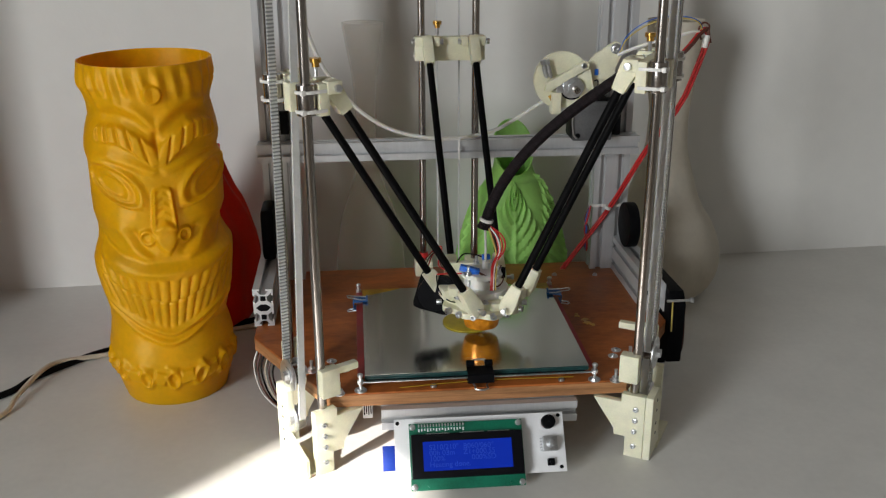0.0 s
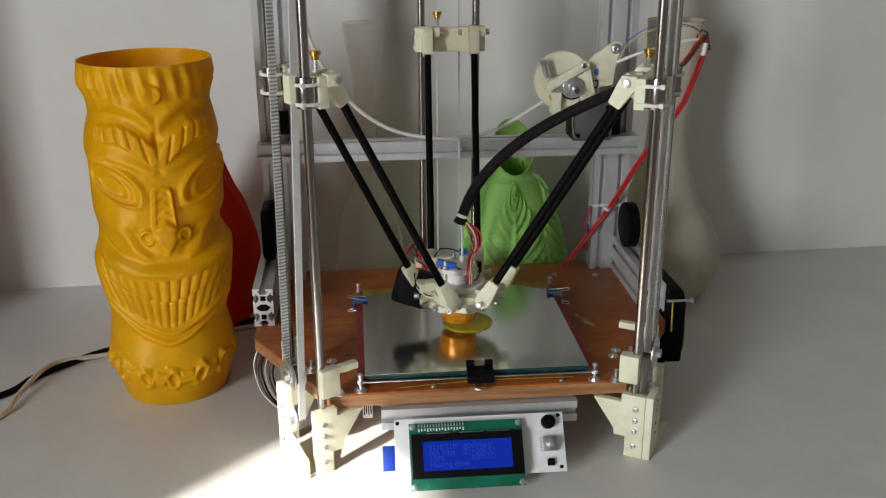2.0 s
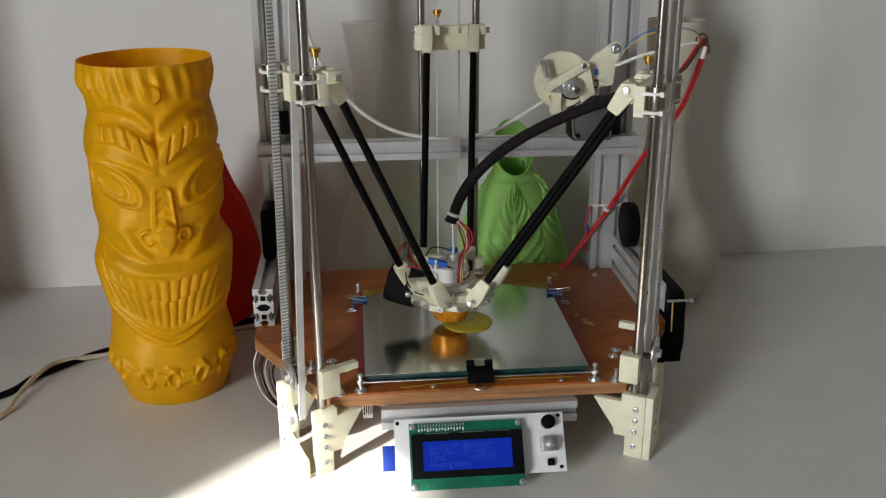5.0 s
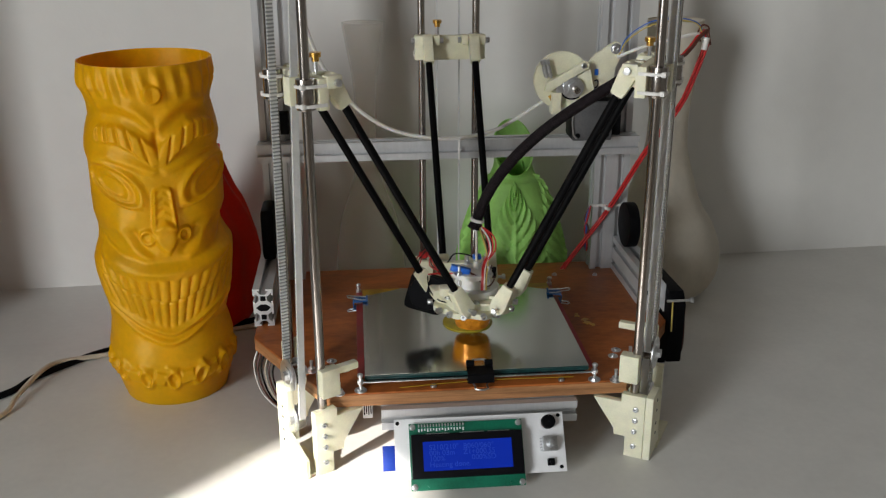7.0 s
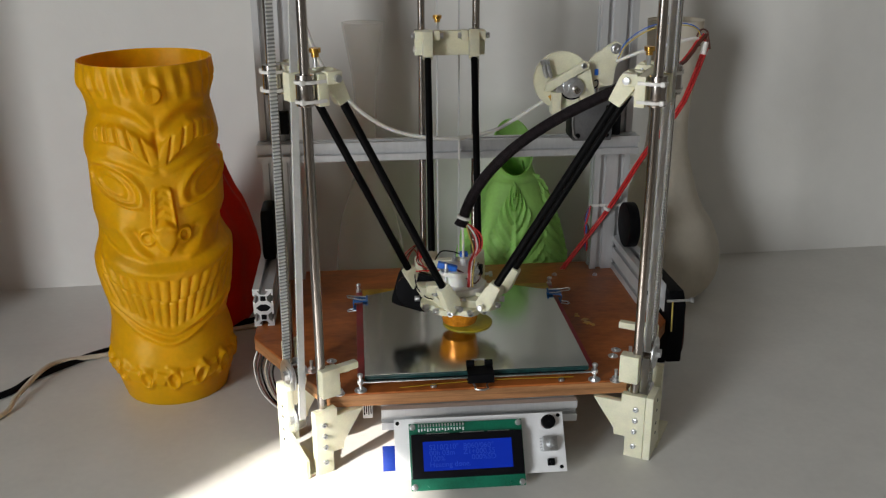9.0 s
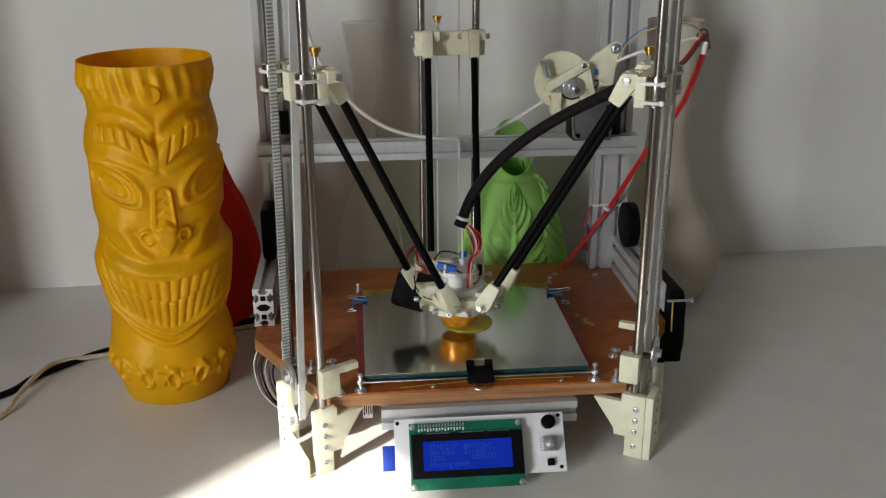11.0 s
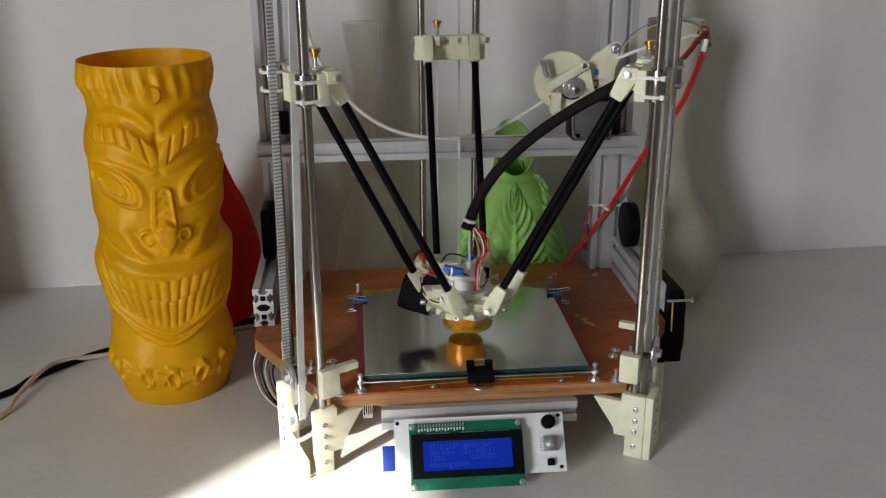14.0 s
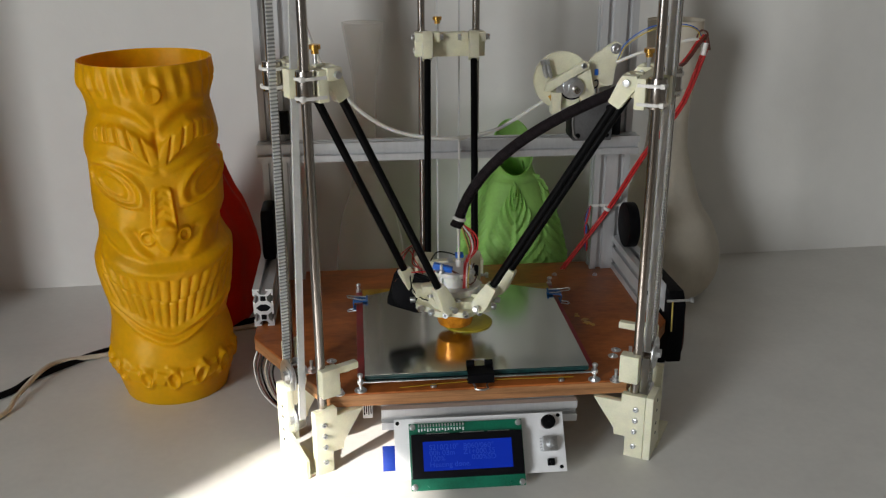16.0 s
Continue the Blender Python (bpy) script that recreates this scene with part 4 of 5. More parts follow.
def extruder():
    x = thing("extruder", "cream printed filament extruder with stepper motor on the cross bar", "extruder")
    part("motor", bm_box((0.1285, 0.130, 0.2297), (0.1715, 0.163, 0.2717), 0.003), BLACK, x, "black stepper motor")
    part("motor_cap", bm_box((0.1600, 0.134, 0.2330), (0.1830, 0.165, 0.2690), 0.002), BLACK, x)
    face = part("motor_face", bm_box((0.1285, 0.1265, 0.2297), (0.1715, 0.1302, 0.2717), 0.0025), material("grey_motor_face", (0.13, 0.13, 0.135), 0.45, 0.4), x, "grey metal motor face")
    for px in (0.1345, 0.1655):
        for pz in (0.2355, 0.2655):
            part("hole", bm_cyl((px, 0.1262, pz), (px, 0.1267, pz), 0.0026, 14), BLACK, face)
    part("bracket_wire", bm_tube([(0.137, 0.1245, 0.2715), (0.131, 0.1245, 0.268), (0.1275, 0.1245, 0.255), (0.129, 0.1245, 0.238), (0.133, 0.1245, 0.2325)], 0.0008, 6), ZINC, x)
    # big gear
    teeth = []
    for i in range(120):
        a = 2 * math.pi * i / 120
        r = 0.0292 + (0.0005 if i % 2 else -0.0004)
        teeth.append((r * math.cos(a), r * math.sin(a)))
    stand = Matrix(((1, 0, 0, 0.1135), (0, 0, -1, 0.126), (0, 1, 0, 0.2965), (0, 0, 0, 1)))
    part("large_gear", bm_prism(teeth, 0.0, 0.006, m=stand), ABS, x, "cream printed gear wheel")
    plate = [(0.1335, 0.2735), (0.1470, 0.2835), (0.1400, 0.3130), (0.1300, 0.3080), (0.1260, 0.2950)]
    up = Matrix(((1, 0, 0, 0), (0, 0, -1, 0.1175), (0, 1, 0, 0), (0, 0, 0, 1)))
    part("body", bm_prism(plate, -0.002, 0.006, m=up, bevel=0.001), ABS, x)
    wing = [(0.1415, 0.2850), (0.1680, 0.2900), (0.1700, 0.3080), (0.1775, 0.3240), (0.1755, 0.3320), (0.1690, 0.3350), (0.1480, 0.3220), (0.1400, 0.3120)]
    part("mount_wing", bm_prism(wing, -0.010, -0.004, m=up, bevel=0.001), ABS, x)
    lever = [(0.0930, 0.2870), (0.0955, 0.2960), (0.1200, 0.3090), (0.1330, 0.3175), (0.1385, 0.3160), (0.1390, 0.3100), (0.1180, 0.2985), (0.1000, 0.2870)]
    part("lever", bm_prism(lever, 0.002, 0.010, m=up, bevel=0.0015), ABS, x, "cream printed lever")
    part("foot_block", bm_box((0.1020, 0.112, 0.2620), (0.1120, 0.126, 0.2850), 0.001), ABS, x)
    part("drive_bolt", bm_cyl((0.1235, 0.127, 0.2905), (0.1245, 0.094, 0.2895), 0.0034, 16, bevel=0.0008), STEEL, x)
    for y0, y1, r in ((0.114, 0.1155, 0.0122), (0.111, 0.114, 0.0095), (0.1075, 0.111, 0.0105), (0.1035, 0.1072, 0.0068)):
        part("washer", bm_cyl((0.1235, y1, 0.2905), (0.1235, y0, 0.2905), r, 28 if r > 0.007 else 6, bevel=0.0003), ZINC, x)
    # Black disc painted in for the shaded gap round the washers.
    part("bearing", bm_cyl((0.1235, 0.1175, 0.2905), (0.1235, 0.1150, 0.2905), 0.0140, 30), BEZEL, x, "black disc for the shaded gap behind the washers")
    part("bearing_seat", bm_box((0.1060, 0.110, 0.2850), (0.1145, 0.116, 0.2985), 0.001), ZINC, x)
    for dx in (0.0, 0.0045):
        bm = bm_cyl((0.0960 + dx, 0.1135, 0.3000), (0.0915 + dx, 0.1135, 0.3165), 0.0013, 10)
        for i in range(7):
            f = i / 7
            bm_cyl((0.0956 + dx - 0.003 * f, 0.1135, 0.3015 + 0.011 * f), (0.0952 + dx - 0.003 * f, 0.1135, 0.3027 + 0.011 * f), 0.0024, 12, bm)
        bm_cyl((0.0922 + dx, 0.1135, 0.3140), (0.0910 + dx, 0.1135, 0.3185), 0.0026, 6, bm)
        part("spring_screw", bm, ZINC, x, "spring on a screw")
    part("pivot_screw", hex_bolt((0.1330, 0.1075, 0.3125), (0, -1, 0), 0.0024, 0.002, 0.003), ZINC, x)
    part("wing_screw", hex_bolt((0.1690, 0.1215, 0.3275), (0, -1, 0), 0.0042, 0.003, 0.0055), ZINC, x)
    part("marker", bm_box((0.1475, 0.1205, 0.3005), (0.1515, 0.1213, 0.3070), 0.0003), BLUE, x)
    part("tube_nut", bm_cyl((0.1090, 0.120, 0.2820), (0.1015, 0.122, 0.2775), 0.0042, 6), BRASS, x, "brass tube fitting")
    part("wire", bm_tube([(0.146, 0.117, 0.287), (0.1495, 0.113, 0.291), (0.149, 0.112, 0.297), (0.146, 0.114, 0.296)], 0.0007, 6), BLACK, x)


def binder_clip(label, mat, at, w=0.019, reach=1.0, folded=False):
    """A binder clip: its own y points onto the bed, its back edge looks to -y."""
    c = thing("binder_clip", label, "binder clip", "binder clips on the glass", at)
    sec = [(-0.010, -0.005), (-0.0105, 0.003), (-0.0095, 0.004), (0.004, 0.0052), (0.004, 0.0046), (-0.0088, 0.0034), (-0.0098, 0.0026), (-0.0094, -0.0046), (0.004, -0.0058), (0.004, -0.0064)]
    turn = Matrix(((0, 0, 1, -w / 2), (1, 0, 0, 0), (0, 1, 0, 0), (0, 0, 0, 1)))
    part("body", bm_prism(sec, 0, w, m=turn), mat, c)
    for x0, x1 in ((-0.5, -0.2), (0.2, 0.5)) if folded else ((-0.5, 0.5),):
        part("roll", bm_cyl((x0 * w, 0.004, 0.0078 if folded else 0.0053), (x1 * w, 0.004, 0.0078 if folded else 0.0053), 0.0030 if folded else 0.0011, 12), mat, c)
    for s in (1, -1):
        z = 0.0053 * s
        s = s * (1.0 if folded and s > 0 else 0.3)
        a = [(-w * 0.32, 0.0045, z), (-w * 0.34, -0.006, z + s * 0.0020), (-w * 0.22, -0.017, z + s * 0.0062), (-w * 0.24, -0.0235, z + s * 0.0085), (0, -0.0265, z + s * 0.0096), (w * 0.24, -0.0235, z + s * 0.0085), (w * 0.22, -0.017, z + s * 0.0062), (w * 0.34, -0.006, z + s * 0.0020), (w * 0.32, 0.0045, z)]
        a = [(px, py if py > 0 else (0.005 - py * 0.13 if folded and s > 0 else py * reach), pz if not (folded and s > 0) else z + 0.0012 + max(0, -py) * 0.10) for px, py, pz in a]
        part("wire_handle", bm_tube(a, 0.0009 if folded else 0.0007, 6), ZINC, c, "bent wire handle")
    return c


def clips():
    binder_clip("black binder clip holding the glass at its front edge", BLACK, pose(0.0016, -0.099, 0.0762), 0.0235, 0.62, True)
    binder_clip("blue binder clip on the glass, wire handles out", CLIP_BLUE, pose(-0.1000, 0.0690, 0.0760, 0, 0, -90), 0.013, 0.62)
    binder_clip("blue binder clip on the glass, wire handles out", CLIP_BLUE, pose(0.1000, 0.0690, 0.0760, 0, 0, 83), 0.014, 0.72)


def print_disc():
    solid("printed_disc", bm_cyl((0, 0, 0), (0, 0, 0.0009), 0.0245, 64, bevel=0.0003), DISC, "flat olive-yellow printed disc on the mirror glass", "print", at=pose(0.0025, 0.0045, 0.0791))


driver_box()
extruder()
clips()
print_disc()


# ---- control panel leaning in front ----
def glyphs(text, size, at, mat, parent):
    cu = bpy.data.curves.new("text", "FONT")
    cu.body, cu.size = text, size
    tmp = bpy.data.objects.new("text", cu)
    scene.collection.objects.link(tmp)
    bpy.context.view_layer.update()
    me = bpy.data.meshes.new_from_object(tmp.evaluated_get(bpy.context.evaluated_depsgraph_get()))
    bpy.data.objects.remove(tmp)
    me.materials.clear()
    me.materials.append(mat)
    ob = new("screen_text", me)
    ob.parent = parent
    ob.matrix_basis = at
    return ob


def control_panel():
    up, out = Vector((0, 0.589, 0.808)), Vector((0, -0.808, 0.589))
    m = Matrix(((1, 0, 0, 0), (0, up.y, out.y, -0.13), (0, up.z, out.z, 0.0505), (0, 0, 0, 1)))
    p = thing("control_panel", "white controller board with a lit blue character display", "control panel", at=m)
    board = part("board", bm_box((-0.0770, -0.0505, -0.0016), (0.0705, 0.0003, 0.0), 0.0003), PCB_WHITE, p, "white circuit board")
    for x, y in ((-0.0740, -0.0030), (0.0665, -0.0025), (0.0660, -0.0465)):
        part("hole", bm_cyl((x, y, 0.0), (x, y, 0.0003), 0.0017, 14), BLACK, board)
    lcd = part("display_board", bm_box((-0.0645, -0.0604, 0.0045), (0.0330, -0.0045, 0.0060), 0.0003), PCB_GREEN, p, "green display circuit board")
    for x in (-0.0615, 0.0300):
        for y in (-0.0075, -0.0575):
            part("screw", hex_bolt((x, y, 0.0060), (0, 0, 1), 0.0021, 0.0012, 0.0027), ZINC, lcd)
            part("spacer", bm_cyl((x, y, -0.001), (x, y, 0.0045), 0.0022, 10), ZINC, lcd)
    for i in range(16):
        x = -0.0560 + 0.00254 * i
        part("header_pin", bm_cyl((x, -0.0066, 0.006), (x, -0.0066, 0.0085), 0.0007, 6, bm_box((x - 0.0006, -0.0078, 0.006), (x + 0.0006, -0.0052, 0.0063))), ZINC, lcd)
        part("contact", bm_box((x - 0.0006, -0.0118 + 0.0006 * (i % 3), 0.006), (x + 0.0006, -0.0090, 0.0062)), PCB_WHITE, lcd)
    for a, b in ((-0.050, -0.030), (-0.021, 0.000), (0.003, 0.022)):
        part("trace", bm_box((a, -0.0139, 0.006), (b, -0.0133, 0.0062)), PCB_WHITE, lcd)
    part("bezel", bm_box((-0.0632, -0.0510, 0.0060), (0.0318, -0.0142, 0.0120), 0.0006), BEZEL, p, "black display frame")
    scr = part("screen", bm_box((-0.0535, -0.0450, 0.0119), (0.0222, -0.0206, 0.0122)), SCREEN, p, "glowing blue screen")
    part("screen_window", bm_box((-0.0505, -0.0425, 0.0121), (0.0200, -0.0230, 0.01225)), SCREEN, p)
    for i, (text, mat) in enumerate((("S210/210\u00b0  B060/060\u00b0", GHOST), ("00h 03m    Z1+000.55", GHOST), ("100%             000%SD", GHOST), ("Heating done.", GHOST))):
        glyphs(text, 0.0062, pose(-0.0485, -0.0275 - 0.0048 * i, 0.0124), mat, scr)
    buz = part("buzzer", bm_cyl((0.0569, -0.0079, 0.0), (0.0569, -0.0079, 0.0065), 0.0060, 28, bevel=0.0006), BLACK, p, "round black buzzer")
    ring = bm_lathe([(0.0066, 0), (0.0072, 0), (0.0072, 0.0006), (0.0066, 0.0006), (0.0066, 0)], 28)
    ring.transform(Matrix.Translation((0.0569, -0.0079, 0)))
    part("ring", ring, PCB_WHITE, buz)
    part("vent", bm_cyl((0.0569, -0.0079, 0.0065), (0.0569, -0.0079, 0.0067), 0.001, 10), BEZEL, buz)
    knob = part("encoder", bm_box((0.0505, -0.0330, 0.0), (0.0630, -0.0205, 0.0060), 0.0008), ZINC, p, "metal rotary encoder")
    part("shaft", bm_cyl((0.0568, -0.0268, 0.006), (0.0568, -0.0268, 0.0185), 0.0030, 18, bm_cyl((0.0568, -0.0268, 0.006), (0.0568, -0.0268, 0.0105), 0.0036, 18), bevel=0.0004), ZINC, knob)
    for i in range(5):
        part("pin", bm_box((0.0486, -0.0325 + 0.0025 * i, 0.0), (0.0506, -0.0314 + 0.0025 * i, 0.0012)), ZINC, knob)
    but = part("push_button", bm_box((0.0539, -0.0452, 0.0), (0.0599, -0.0392, 0.0035), 0.0005), BLACK, p)
    part("cap", bm_cyl((0.0569, -0.0422, 0.0035), (0.0569, -0.0422, 0.0050), 0.0016, 14), BEZEL, but)
    part("memory_card", bm_box((-0.0875, -0.0425, -0.0030), (-0.0700, -0.0212, -0.0018), 0.0003), CARD_BLUE, p, "blue memory card")
    part("support", bm_box((-0.03, -0.034, -0.010), (0.02, -0.010, -0.0016), 0.001), BLACK, p)
    for x in (-0.05, 0.02):
        part("peg", bm_cyl((x, -0.0575, 0.0045), (x, -0.0575, 0.0060), 0.001, 8), ZINC, lcd)


control_panel()


# ---- printed vases on the table ----
def lathe_vase(name, label, mat, at, prof, wall=0.0022, n=72, shape=None):
    """A vase from (height, radius) pairs with a wall; shape(angle, height) adds relief."""
    pts = smooth_line([Vector((r, z, 0)) for z, r in prof], 8)
    bm = bmesh.new()
    rings = []
    outer = [(p.x, p.y) for p in pts]
    for r, z in outer:
        ring = []
        for k in range(n):
            a = 2 * math.pi * k / n
            dr, dz = shape(a, z, r) if shape else (0, 0)
            ring.append(bm.verts.new(((r + dr) * math.cos(a), (r + dr) * math.sin(a), max(0.0, z + dz))))
        rings.append(ring)
    for r, z in reversed(outer[1:]):
        ring = []
        for k in range(n):
            a = 2 * math.pi * k / n
            dr, dz = shape(a, z, r) if shape else (0, 0)
            ring.append(bm.verts.new(((r + dr * 0.6 - wall) * math.cos(a), (r + dr * 0.6 - wall) * math.sin(a), max(0.002, z + dz))))
        rings.append(ring)
    for a, b in zip(rings, rings[1:]):
        for k in range(n):
            bm.faces.new((a[k], a[(k + 1) % n], b[(k + 1) % n], b[k]))
    bm.faces.new(rings[0][::-1])
    bm.faces.new(rings[-1][::-1])
    bmesh.ops.recalc_face_normals(bm, faces=bm.faces[:])
    return solid(name, bm, mat, label, "vase", at=at, smooth=60, group="printed vases")


def leaf_relief(a, z, r):
    """Leaves with a midrib and slanting veins, and a mouth cut on the slant."""
    slant = 0.0
    if z > 0.148:
        slant = 0.030 * math.sin(a) * (z - 0.148) / 0.039
    k = (a + math.pi / 2 + 0.08 + math.pi / 5) % (2 * math.pi / 5) - math.pi / 5
    half = 0.66 * max(0.0, 1 - ((z - 0.055) / 0.100) ** 2)
    x = k / max(half, 0.05)
    dr = 0.0
    if abs(x) < 1 and z < 0.158:
        dr += 0.0018 * (1 - x * x) ** 0.5
        dr += 0.0032 * math.exp(-(k / 0.035) ** 2)
        dr += 0.0030 * max(-0.45, math.sin((z - 0.035 * abs(x)) * 2 * math.pi / 0.0135))
    return dr, slant


def folds(a, z, r):
    """Soft slanting folds that fade at the foot."""
    return 0.0024 * math.cos(9 * a + 22 * z + 0.8 * math.sin(40 * z)) * min(1.0, z / 0.03), 0


def flutes(a, z, r):
    return 0.0006 * math.cos(7 * a + 9 * z), 0


lathe_vase("green_vase", "light green printed vase with leaf relief by the wall", GREEN, pose(0.0905, 0.278, 0), [(0, 0.055), (0.012, 0.0640), (0.03, 0.0665), (0.055, 0.066), (0.092, 0.0565), (0.123, 0.0455), (0.143, 0.0350), (0.154, 0.0275), (0.163, 0.0243), (0.175, 0.0236), (0.187, 0.0250)], n=220, shape=leaf_relief)
lathe_vase("red_vase", "red printed vase behind the yellow one", RED, pose(-0.285, 0.225, 0), [(0, 0.048), (0.0093, 0.0535), (0.0313, 0.0598), (0.0531, 0.0638), (0.0784, 0.0656), (0.0964, 0.0645), (0.1108, 0.0605), (0.1265, 0.0558), (0.145, 0.0487), (0.1606, 0.0405), (0.1814, 0.0325), (0.200, 0.027), (0.212, 0.026)], n=140, shape=folds)
lathe_vase("white_vase", "slender sheer white printed vase with flared mouth by the wall", SHEER, pose(-0.089, 0.288, 0), [(0, 0.038), (0.006, 0.042), (0.0284, 0.0442), (0.059, 0.0422), (0.0815, 0.0385), (0.1036, 0.034), (0.1326, 0.0238), (0.1613, 0.0155), (0.195, 0.0120), (0.232, 0.0125), (0.260, 0.0138), (0.279, 0.0155), (0.306, 0.0200), (0.335, 0.0247), (0.3385, 0.0250)], shape=flutes)
lathe_vase("white_vase", "white printed vase with round belly beside the printer", PALE, pose(0.277, 0.2595, 0), [(0, 0.050), (0.004, 0.057), (0.0113, 0.0650), (0.0278, 0.0730), (0.0435, 0.0757), (0.0586, 0.0750), (0.0733, 0.0715), (0.0948, 0.0620), (0.1087, 0.0526), (0.1229, 0.0452), (0.1371, 0.0400), (0.1584, 0.0333), (0.1795, 0.0275), (0.1936, 0.0250), (0.2286, 0.0238), (0.263, 0.0275), (0.297, 0.0310), (0.335, 0.0325), (0.340, 0.0327)])


# ---- yellow carved vase ----
def ridge(x, y, x0, y0, x1, y1, w):
    """Soft ridge along a line."""
    dx, dy = x1 - x0, y1 - y0
    f = max(0, min(1, ((x - x0) * dx + (y - y0) * dy) / (dx * dx + dy * dy)))
    d2 = (x - x0 - f * dx) ** 2 + (y - y0 - f * dy) ** 2
    return math.exp(-d2 / (w * w))


def bump_at(x, y, x0, y0, wx, wy):
    return math.exp(-((x - x0) / wx) ** 2 - ((y - y0) / wy) ** 2)


def soft_step(x, w):
    return 0.5 + 0.5 * math.tanh(x / w)


def polyridge(x, y, way, w):
    """Soft ridge along a bent line."""
    return max(ridge(x, y, *a, *b, w) for a, b in zip(way, way[1:]))


def carving(x, z):
    """Height of the carved relief; x is the way round from the middle, z the height."""
    h = 0.0
    x -= 0.0038 - 0.055 * max(0.0, 0.16 - z)
    ax = abs(x)
    side = soft_step(0.078 - ax, 0.006)
    # finned band under the rim, with a bead in its middle
    if z > 0.288:
        n = (math.floor(x / 0.0135) + 0.5) * 0.0135
        lean = (z - 0.320) * 0.16
        h += 0.0034 * bump_at(x + lean, z, n, 0.3205 + 0.0012 * math.sin(3 * n / 0.0135), 0.0040, 0.0115)
        q = math.hypot(x / 0.0074, (z - 0.3115) / 0.0078)
        h += 0.0042 * soft_step(1 - q, 0.16) + 0.0012 * math.exp(-((q - 0.95) / 0.14) ** 2)
    # forehead lobes that meet in a V
    h += 0.0030 * polyridge(ax, z, [(0.002, 0.2825), (0.014, 0.2960), (0.034, 0.3045), (0.052, 0.300)], 0.0052)
    h -= 0.0024 * polyridge(ax, z, [(0.000, 0.2720), (0.010, 0.2800), (0.028, 0.2920), (0.046, 0.2930)], 0.0060)
    h -= 0.0034 * bump_at(ax, z, 0.0, 0.2700, 0.0032, 0.0120)
    # notched brows
    brow = polyridge(ax, z, [(0.003, 0.2555), (0.018, 0.2680), (0.033, 0.2765), (0.052, 0.2765)], 0.0085)
    cut = 0.5 + 0.5 * math.cos(2 * math.pi * (ax - 0.22 * (z - 0.26)) / 0.0102)
    h += side * (0.0042 * soft_step(brow - 0.42, 0.10) - 0.0030 * soft_step(brow - 0.45, 0.12) * cut ** 6)
    # fold over the eye
    h += 0.0026 * side * polyridge(ax, z, [(0.006, 0.2420), (0.022, 0.2490), (0.044, 0.2560), (0.066, 0.2540)], 0.0042)
    # drop-shaped eyes: full upper lid, nearly straight lower one, a second lid inside
    ca, sa = math.cos(0.49), math.sin(0.49)
    u, v = (ax - 0.0465) * ca + (z - 0.2265) * sa, -(ax - 0.0465) * sa + (z - 0.2265) * ca
    q = math.hypot(u / 0.0315, v / (0.0205 if v > 0 else 0.0088))
    h += side * (0.0040 * math.exp(-((q - 1.0) / 0.15) ** 2) - 0.0022 * math.exp(-(q / 0.85) ** 6) + 0.0026 * math.exp(-((q - 0.60) / 0.12) ** 2))
    # cheeks, and the crease that runs from the nostrils to the lip
    h += 0.0030 * bump_at(ax, z, 0.040, 0.192, 0.020, 0.0150)
    h += 0.0030 * polyridge(ax, z, [(0.040, 0.1860), (0.030, 0.1700), (0.018, 0.1600)], 0.0055)
    h -= 0.0022 * polyridge(ax, z, [(0.028, 0.1840), (0.022, 0.1720), (0.014, 0.1640)], 0.0040)
    # nose: notched bridge between two rails, drop-shaped bulb, ringed nostrils
    if 0.160 < z < 0.240:
        half = 0.0064 + 0.0024 * (0.228 - z) / 0.038
        body = soft_step(0.2275 - 0.35 * ax - z, 0.0016) * soft_step(z - 0.186, 0.003)
        rail = math.exp(-((ax - half) / 0.0016) ** 2)
        notch = 0.5 + 0.5 * math.cos(2 * math.pi * (z + ax * 0.7) / 0.0090)
        h += body * soft_step(half + 0.001 - ax, 0.0012) * (0.0046 - 0.0016 * notch) + 0.0030 * body * rail
        bw = 0.0094 * (1.0 if z > 0.1795 else max(0.45, 1 - ((0.1795 - z) / 0.0220) ** 2))
        h += 0.0078 * soft_step(1 - math.hypot(ax / bw, (z - 0.1790) / 0.0150), 0.24)
        q = math.hypot((ax - 0.0165) / 0.0066, (z - 0.1798) / 0.0074)
        h += 0.0040 * math.exp(-((q - 0.85) / 0.26) ** 2) + 0.0012 * math.exp(-(q / 0.6) ** 2)
    # grin: two rows of teeth between lips, rising towards the cheeks
    top = 0.1364 + 0.0115 * (min(ax, 0.072) / 0.052) ** 2
    low = 0.0872 + 0.0275 * (min(ax, 0.072) / 0.055) ** 1.4
    if ax < 0.095 and 0.05 < z < 0.18:
        end = soft_step(0.070 - ax, 0.0035)
        inside = soft_step(top - z, 0.0012) * soft_step(z - low, 0.0012) * end
        mid = 0.1136 + 0.0135 * (ax / 0.040) ** 1.5
        shift = 0.0 if z > mid else 0.0016
        tooth = abs(math.sin(math.pi * (x + shift - 0.25 * (z - 0.12) * x / 0.04) / 0.0087))
        seam = math.exp(-((z - mid) / 0.0011) ** 2)
        h += inside * (0.0036 * tooth ** 0.5 - 0.0034) - 0.0016 * inside * seam
        h += end * (0.0034 * math.exp(-((z - top - 0.0075) / 0.0052) ** 2) - 0.0020 * math.exp(-((z - top - 0.0180) / 0.0035) ** 2))
        h += end * (0.0032 * math.exp(-((z - low + 0.0065) / 0.0036) ** 2) + 0.0030 * math.exp(-((z - low + 0.0165) / 0.0034) ** 2) - 0.0012 * math.exp(-((z - low + 0.0115) / 0.0022) ** 2))
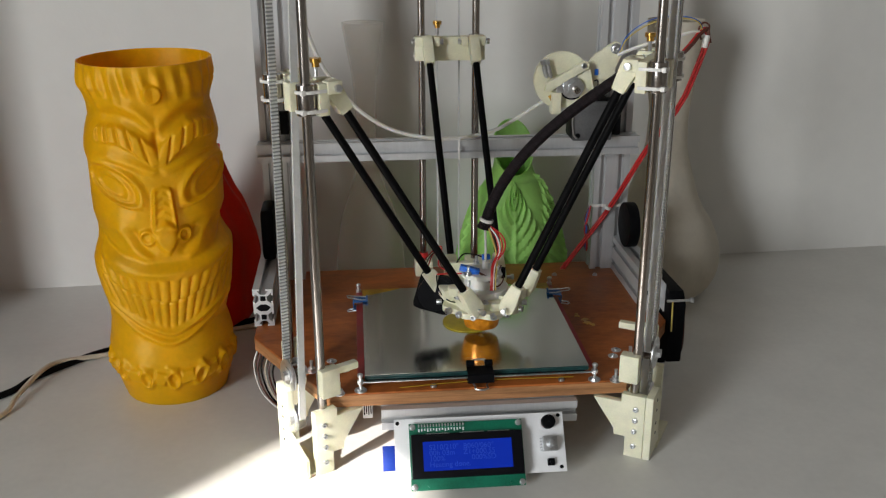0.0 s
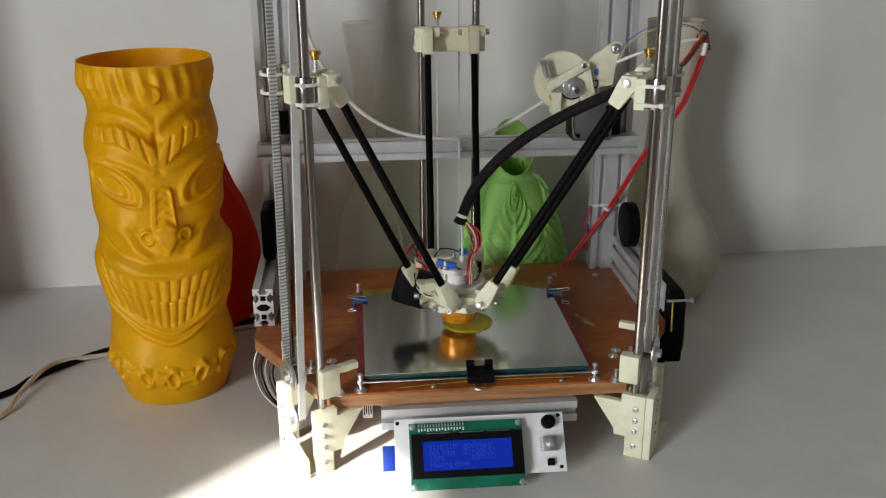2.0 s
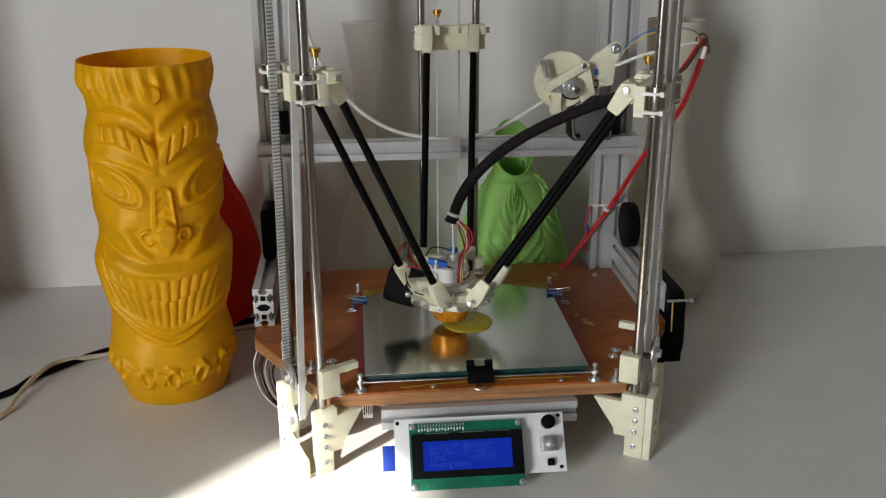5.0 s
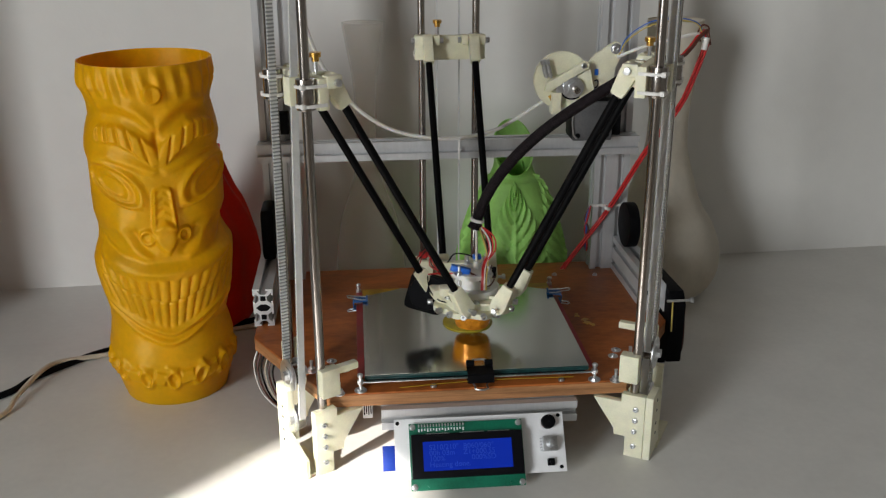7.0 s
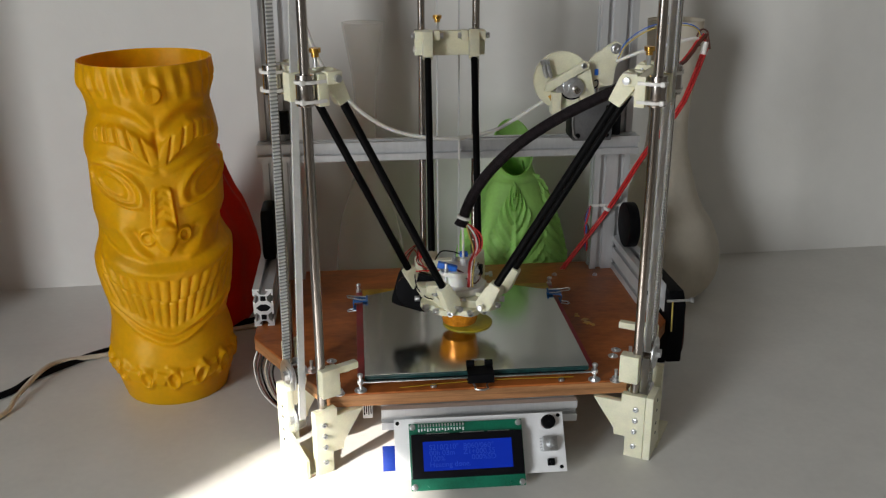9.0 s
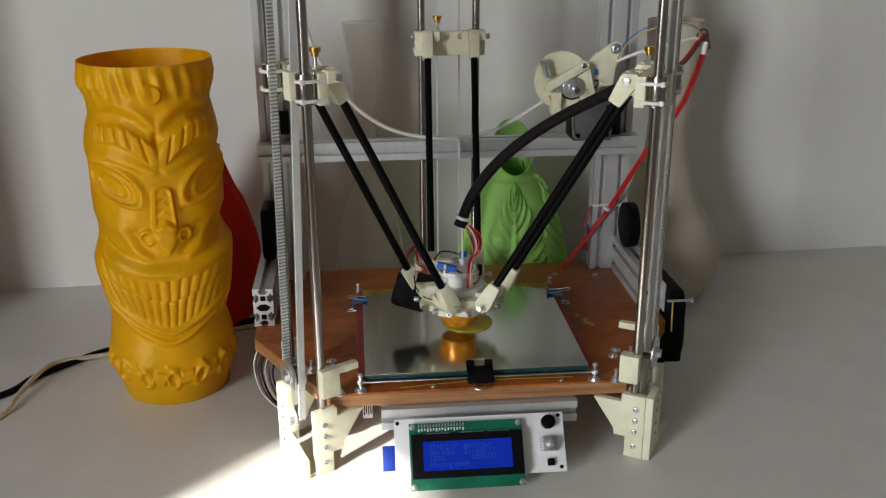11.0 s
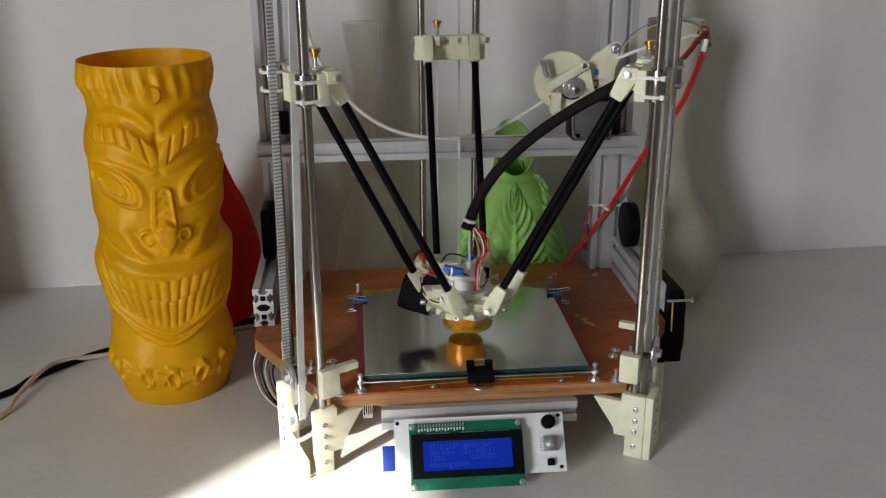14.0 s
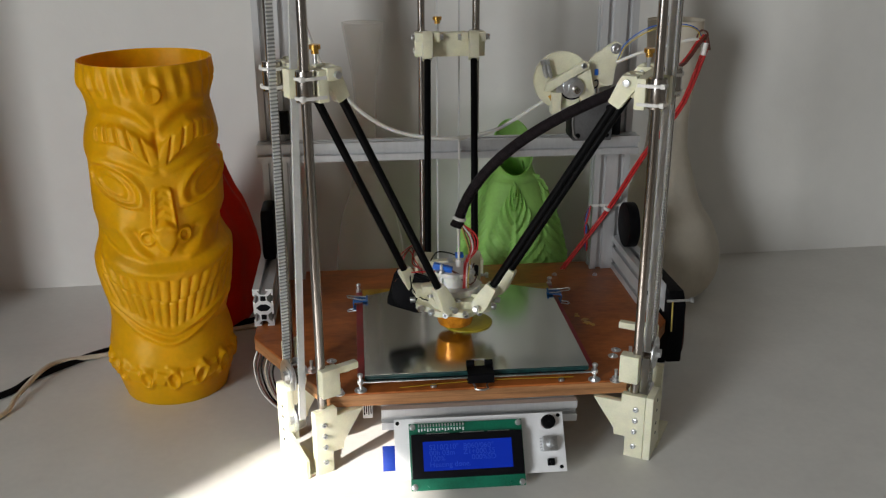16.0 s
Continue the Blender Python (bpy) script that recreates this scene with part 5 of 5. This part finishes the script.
    # necklace of blocks and knots near the foot
    for i in range(-6, 7):
        cx = i * 0.0128
        cz = 0.0325 + 0.10 * cx * cx / 0.066 + (0.0008 if i % 2 else -0.0008)
        if abs(x - cx) < 0.018 and abs(z - cz) < 0.020:
            lean = 0.30 * math.sin(2.3 * i + 0.6)
            c2, s2 = math.cos(lean), math.sin(lean)
            a1, b1 = (x - cx) * c2 + (z - cz) * s2, -(x - cx) * s2 + (z - cz) * c2
            if i % 2:
                q = max(abs(a1) / 0.0060, abs(b1) / 0.0068)
                h += 0.0036 * soft_step(1 - q, 0.14)
            else:
                q = math.hypot(a1 / 0.0066, b1 / 0.0108)
                h += 0.0042 * math.exp(-((q - 0.80) / 0.26) ** 2)
                h += 0.0026 * ridge(a1, b1, 0.004, 0.010, -0.003, 0.014, 0.0026)
    return h


def carved_vase():
    # height, radius on one flank, radius on the other
    prof = [(0, 0.0508, 0.0508), (0.009, 0.0535, 0.0530), (0.022, 0.0572, 0.0576), (0.042, 0.0614, 0.0601), (0.058, 0.0611, 0.0605), (0.07, 0.0587, 0.0581), (0.082, 0.0570, 0.0553),
            (0.094, 0.0566, 0.0585), (0.108, 0.0596, 0.0622), (0.122, 0.0626, 0.0645), (0.136, 0.0649, 0.0662), (0.148, 0.0653, 0.0672), (0.157, 0.0626, 0.0673), (0.167, 0.0589, 0.0618),
            (0.175, 0.0579, 0.0579), (0.183, 0.0576, 0.0570), (0.197, 0.0602, 0.0625), (0.214, 0.0602, 0.0630), (0.236, 0.0595, 0.0633), (0.246, 0.0597, 0.0627), (0.2525, 0.0609, 0.0593),
            (0.258, 0.0614, 0.0616), (0.266, 0.0606, 0.0629), (0.277, 0.0581, 0.0615), (0.288, 0.0545, 0.0593), (0.298, 0.0546, 0.0573), (0.308, 0.0561, 0.0590), (0.316, 0.0582, 0.0601),
            (0.326, 0.0584, 0.0609), (0.3365, 0.0587, 0.0618)]
    zs, left, right = [[p[i] for p in prof] for i in range(3)]
    # the face itself swells more gently than the flanks
    front_z, front_r = [0.0, 0.009, 0.022, 0.05, 0.085, 0.115, 0.145, 0.175, 0.215, 0.255, 0.29, 0.315, 0.3365], [0.0508, 0.0535, 0.0575, 0.0592, 0.0565, 0.0605, 0.0625, 0.0585, 0.0595, 0.0585, 0.0570, 0.0585, 0.0603]
    front = math.atan2(-0.85 - 0.059, -0.0983 + 0.2955)
    na, nz = 440, 340

    def radius(x, z):
        c, s = math.cos(x), math.sin(x)
        flank = float(np.interp(z, zs, left if s < 0 else right))
        face = float(np.interp(z, front_z, front_r))
        w = s * s * (3 - 2 * s * s)
        return face + (flank - face) * w

    bm = bmesh.new()
    rings = []
    for j in range(nz + 1):
        z = 0.3365 * j / nz
        ring = []
        for k in range(na):
            x = 2 * math.pi * k / na - math.pi
            arc = x * 0.058
            r = radius(x, z) + 0.88 * (carving(arc, z) if abs(arc) < 0.12 else 0.0)
            ring.append(bm.verts.new((r * math.cos(front + x), r * math.sin(front + x), z)))
        rings.append(ring)
    for j in range(nz, 2, -4):
        z = 0.3365 * j / nz
        ring = []
        for k in range(na):
            x = 2 * math.pi * k / na - math.pi
            arc = x * 0.058
            r = radius(x, z) - 0.0012 + 0.72 * (carving(arc, z) if abs(arc) < 0.12 else 0.0)
            ring.append(bm.verts.new((r * math.cos(front + x), r * math.sin(front + x), max(z, 0.003))))
        rings.append(ring)
    for a, b in zip(rings, rings[1:]):
        for k in range(na):
            bm.faces.new((a[k], a[(k + 1) % na], b[(k + 1) % na], b[k]))
    bm.faces.new(rings[0][::-1])
    bm.faces.new(rings[-1])
    solid("yellow_vase", bm, YELLOW, "tall golden-yellow printed vase with a carved grinning mask", "vase", at=pose(-0.2955, 0.059, 0), smooth=80, group="printed vases")


carved_vase()


# ---- cables on the table ----
def cables():
    solid("mains_cable", bm_tube([(-0.56, -0.02, 0.0035), (-0.4684, 0.0376, 0.0035), (-0.4464, 0.0745, 0.0035), (-0.415, 0.108, 0.0035), (-0.3849, 0.1328, 0.0035), (-0.32, 0.165, 0.0035), (-0.2522, 0.1906, 0.0035), (-0.215, 0.205, 0.0035), (-0.15, 0.22, 0.0035)], 0.0035, 12), BLACK, "black mains cable lying on the table", "cable")
    solid("cream_cable", bm_tube([(-0.50, -0.06, 0.0028), (-0.4548, -0.0032, 0.0028), (-0.4494, 0.0299, 0.006), (-0.4386, 0.0775, 0.0097), (-0.4253, 0.1023, 0.0075), (-0.3835, 0.1240, 0.0028), (-0.32, 0.150, 0.0028), (-0.2522, 0.178, 0.0028), (-0.15, 0.20, 0.0028)], 0.0026, 12), BEIGE, "thin cream cable crossing the black one", "cable")


cables()


# ---- motion ----
def motions():
    times = [i / 10 for i in range(161)]
    heads = [head_at(t) for t in times]
    walk(HEAD, [(t, Matrix.Translation(h)) for t, h in zip(times, heads)])
    for k, c in CARRIAGES.items():
        walk(c, [(t, pose(0, 0, slider_height(k, h))) for t, h in zip(times, heads)])
    for (k, s), a in ARMS.items():
        rows = []
        for t, h in zip(times, heads):
            lo, hi = joint_low(k, s, h), joint_high(k, s, h)
            z = (hi - lo).normalized()
            x = (ALONG[k] - z * ALONG[k].dot(z)).normalized()
            y = z.cross(x)
            m = Matrix((x, y, z)).transposed().to_4x4()
            m.translation = lo
            rows.append((t, m))
        walk(a, rows)
    lines = [(SLEEVES, sleeve_line, N_SLEEVE)]
    lines += [(c, (lambda h, n, d=d: cord_line(h, n, d)), N_CORD) for c, d in CORDS]
    lines += [(c, (lambda h, n, d=d: lead_line(h, n, d)), N_LEAD) for c, d in LEADS]
    coarse = range(0, 161, 1)
    for pieces, line, n in lines:
        rows = [[] for i in range(n)]
        for i in coarse:
            pts = line(heads[i], n)
            for j in range(n):
                rows[j].append((times[i], between(pts[j], pts[j + 1])))
        for ob, r in zip(pieces, rows):
            walk(ob, r)
    walk(loop, [(t, pose(0.15 * 0.55 * (slider_height("R", h) - REST), 0, 0.55 * (slider_height("R", h) - REST))) for t, h in zip(times, heads)])


motions()
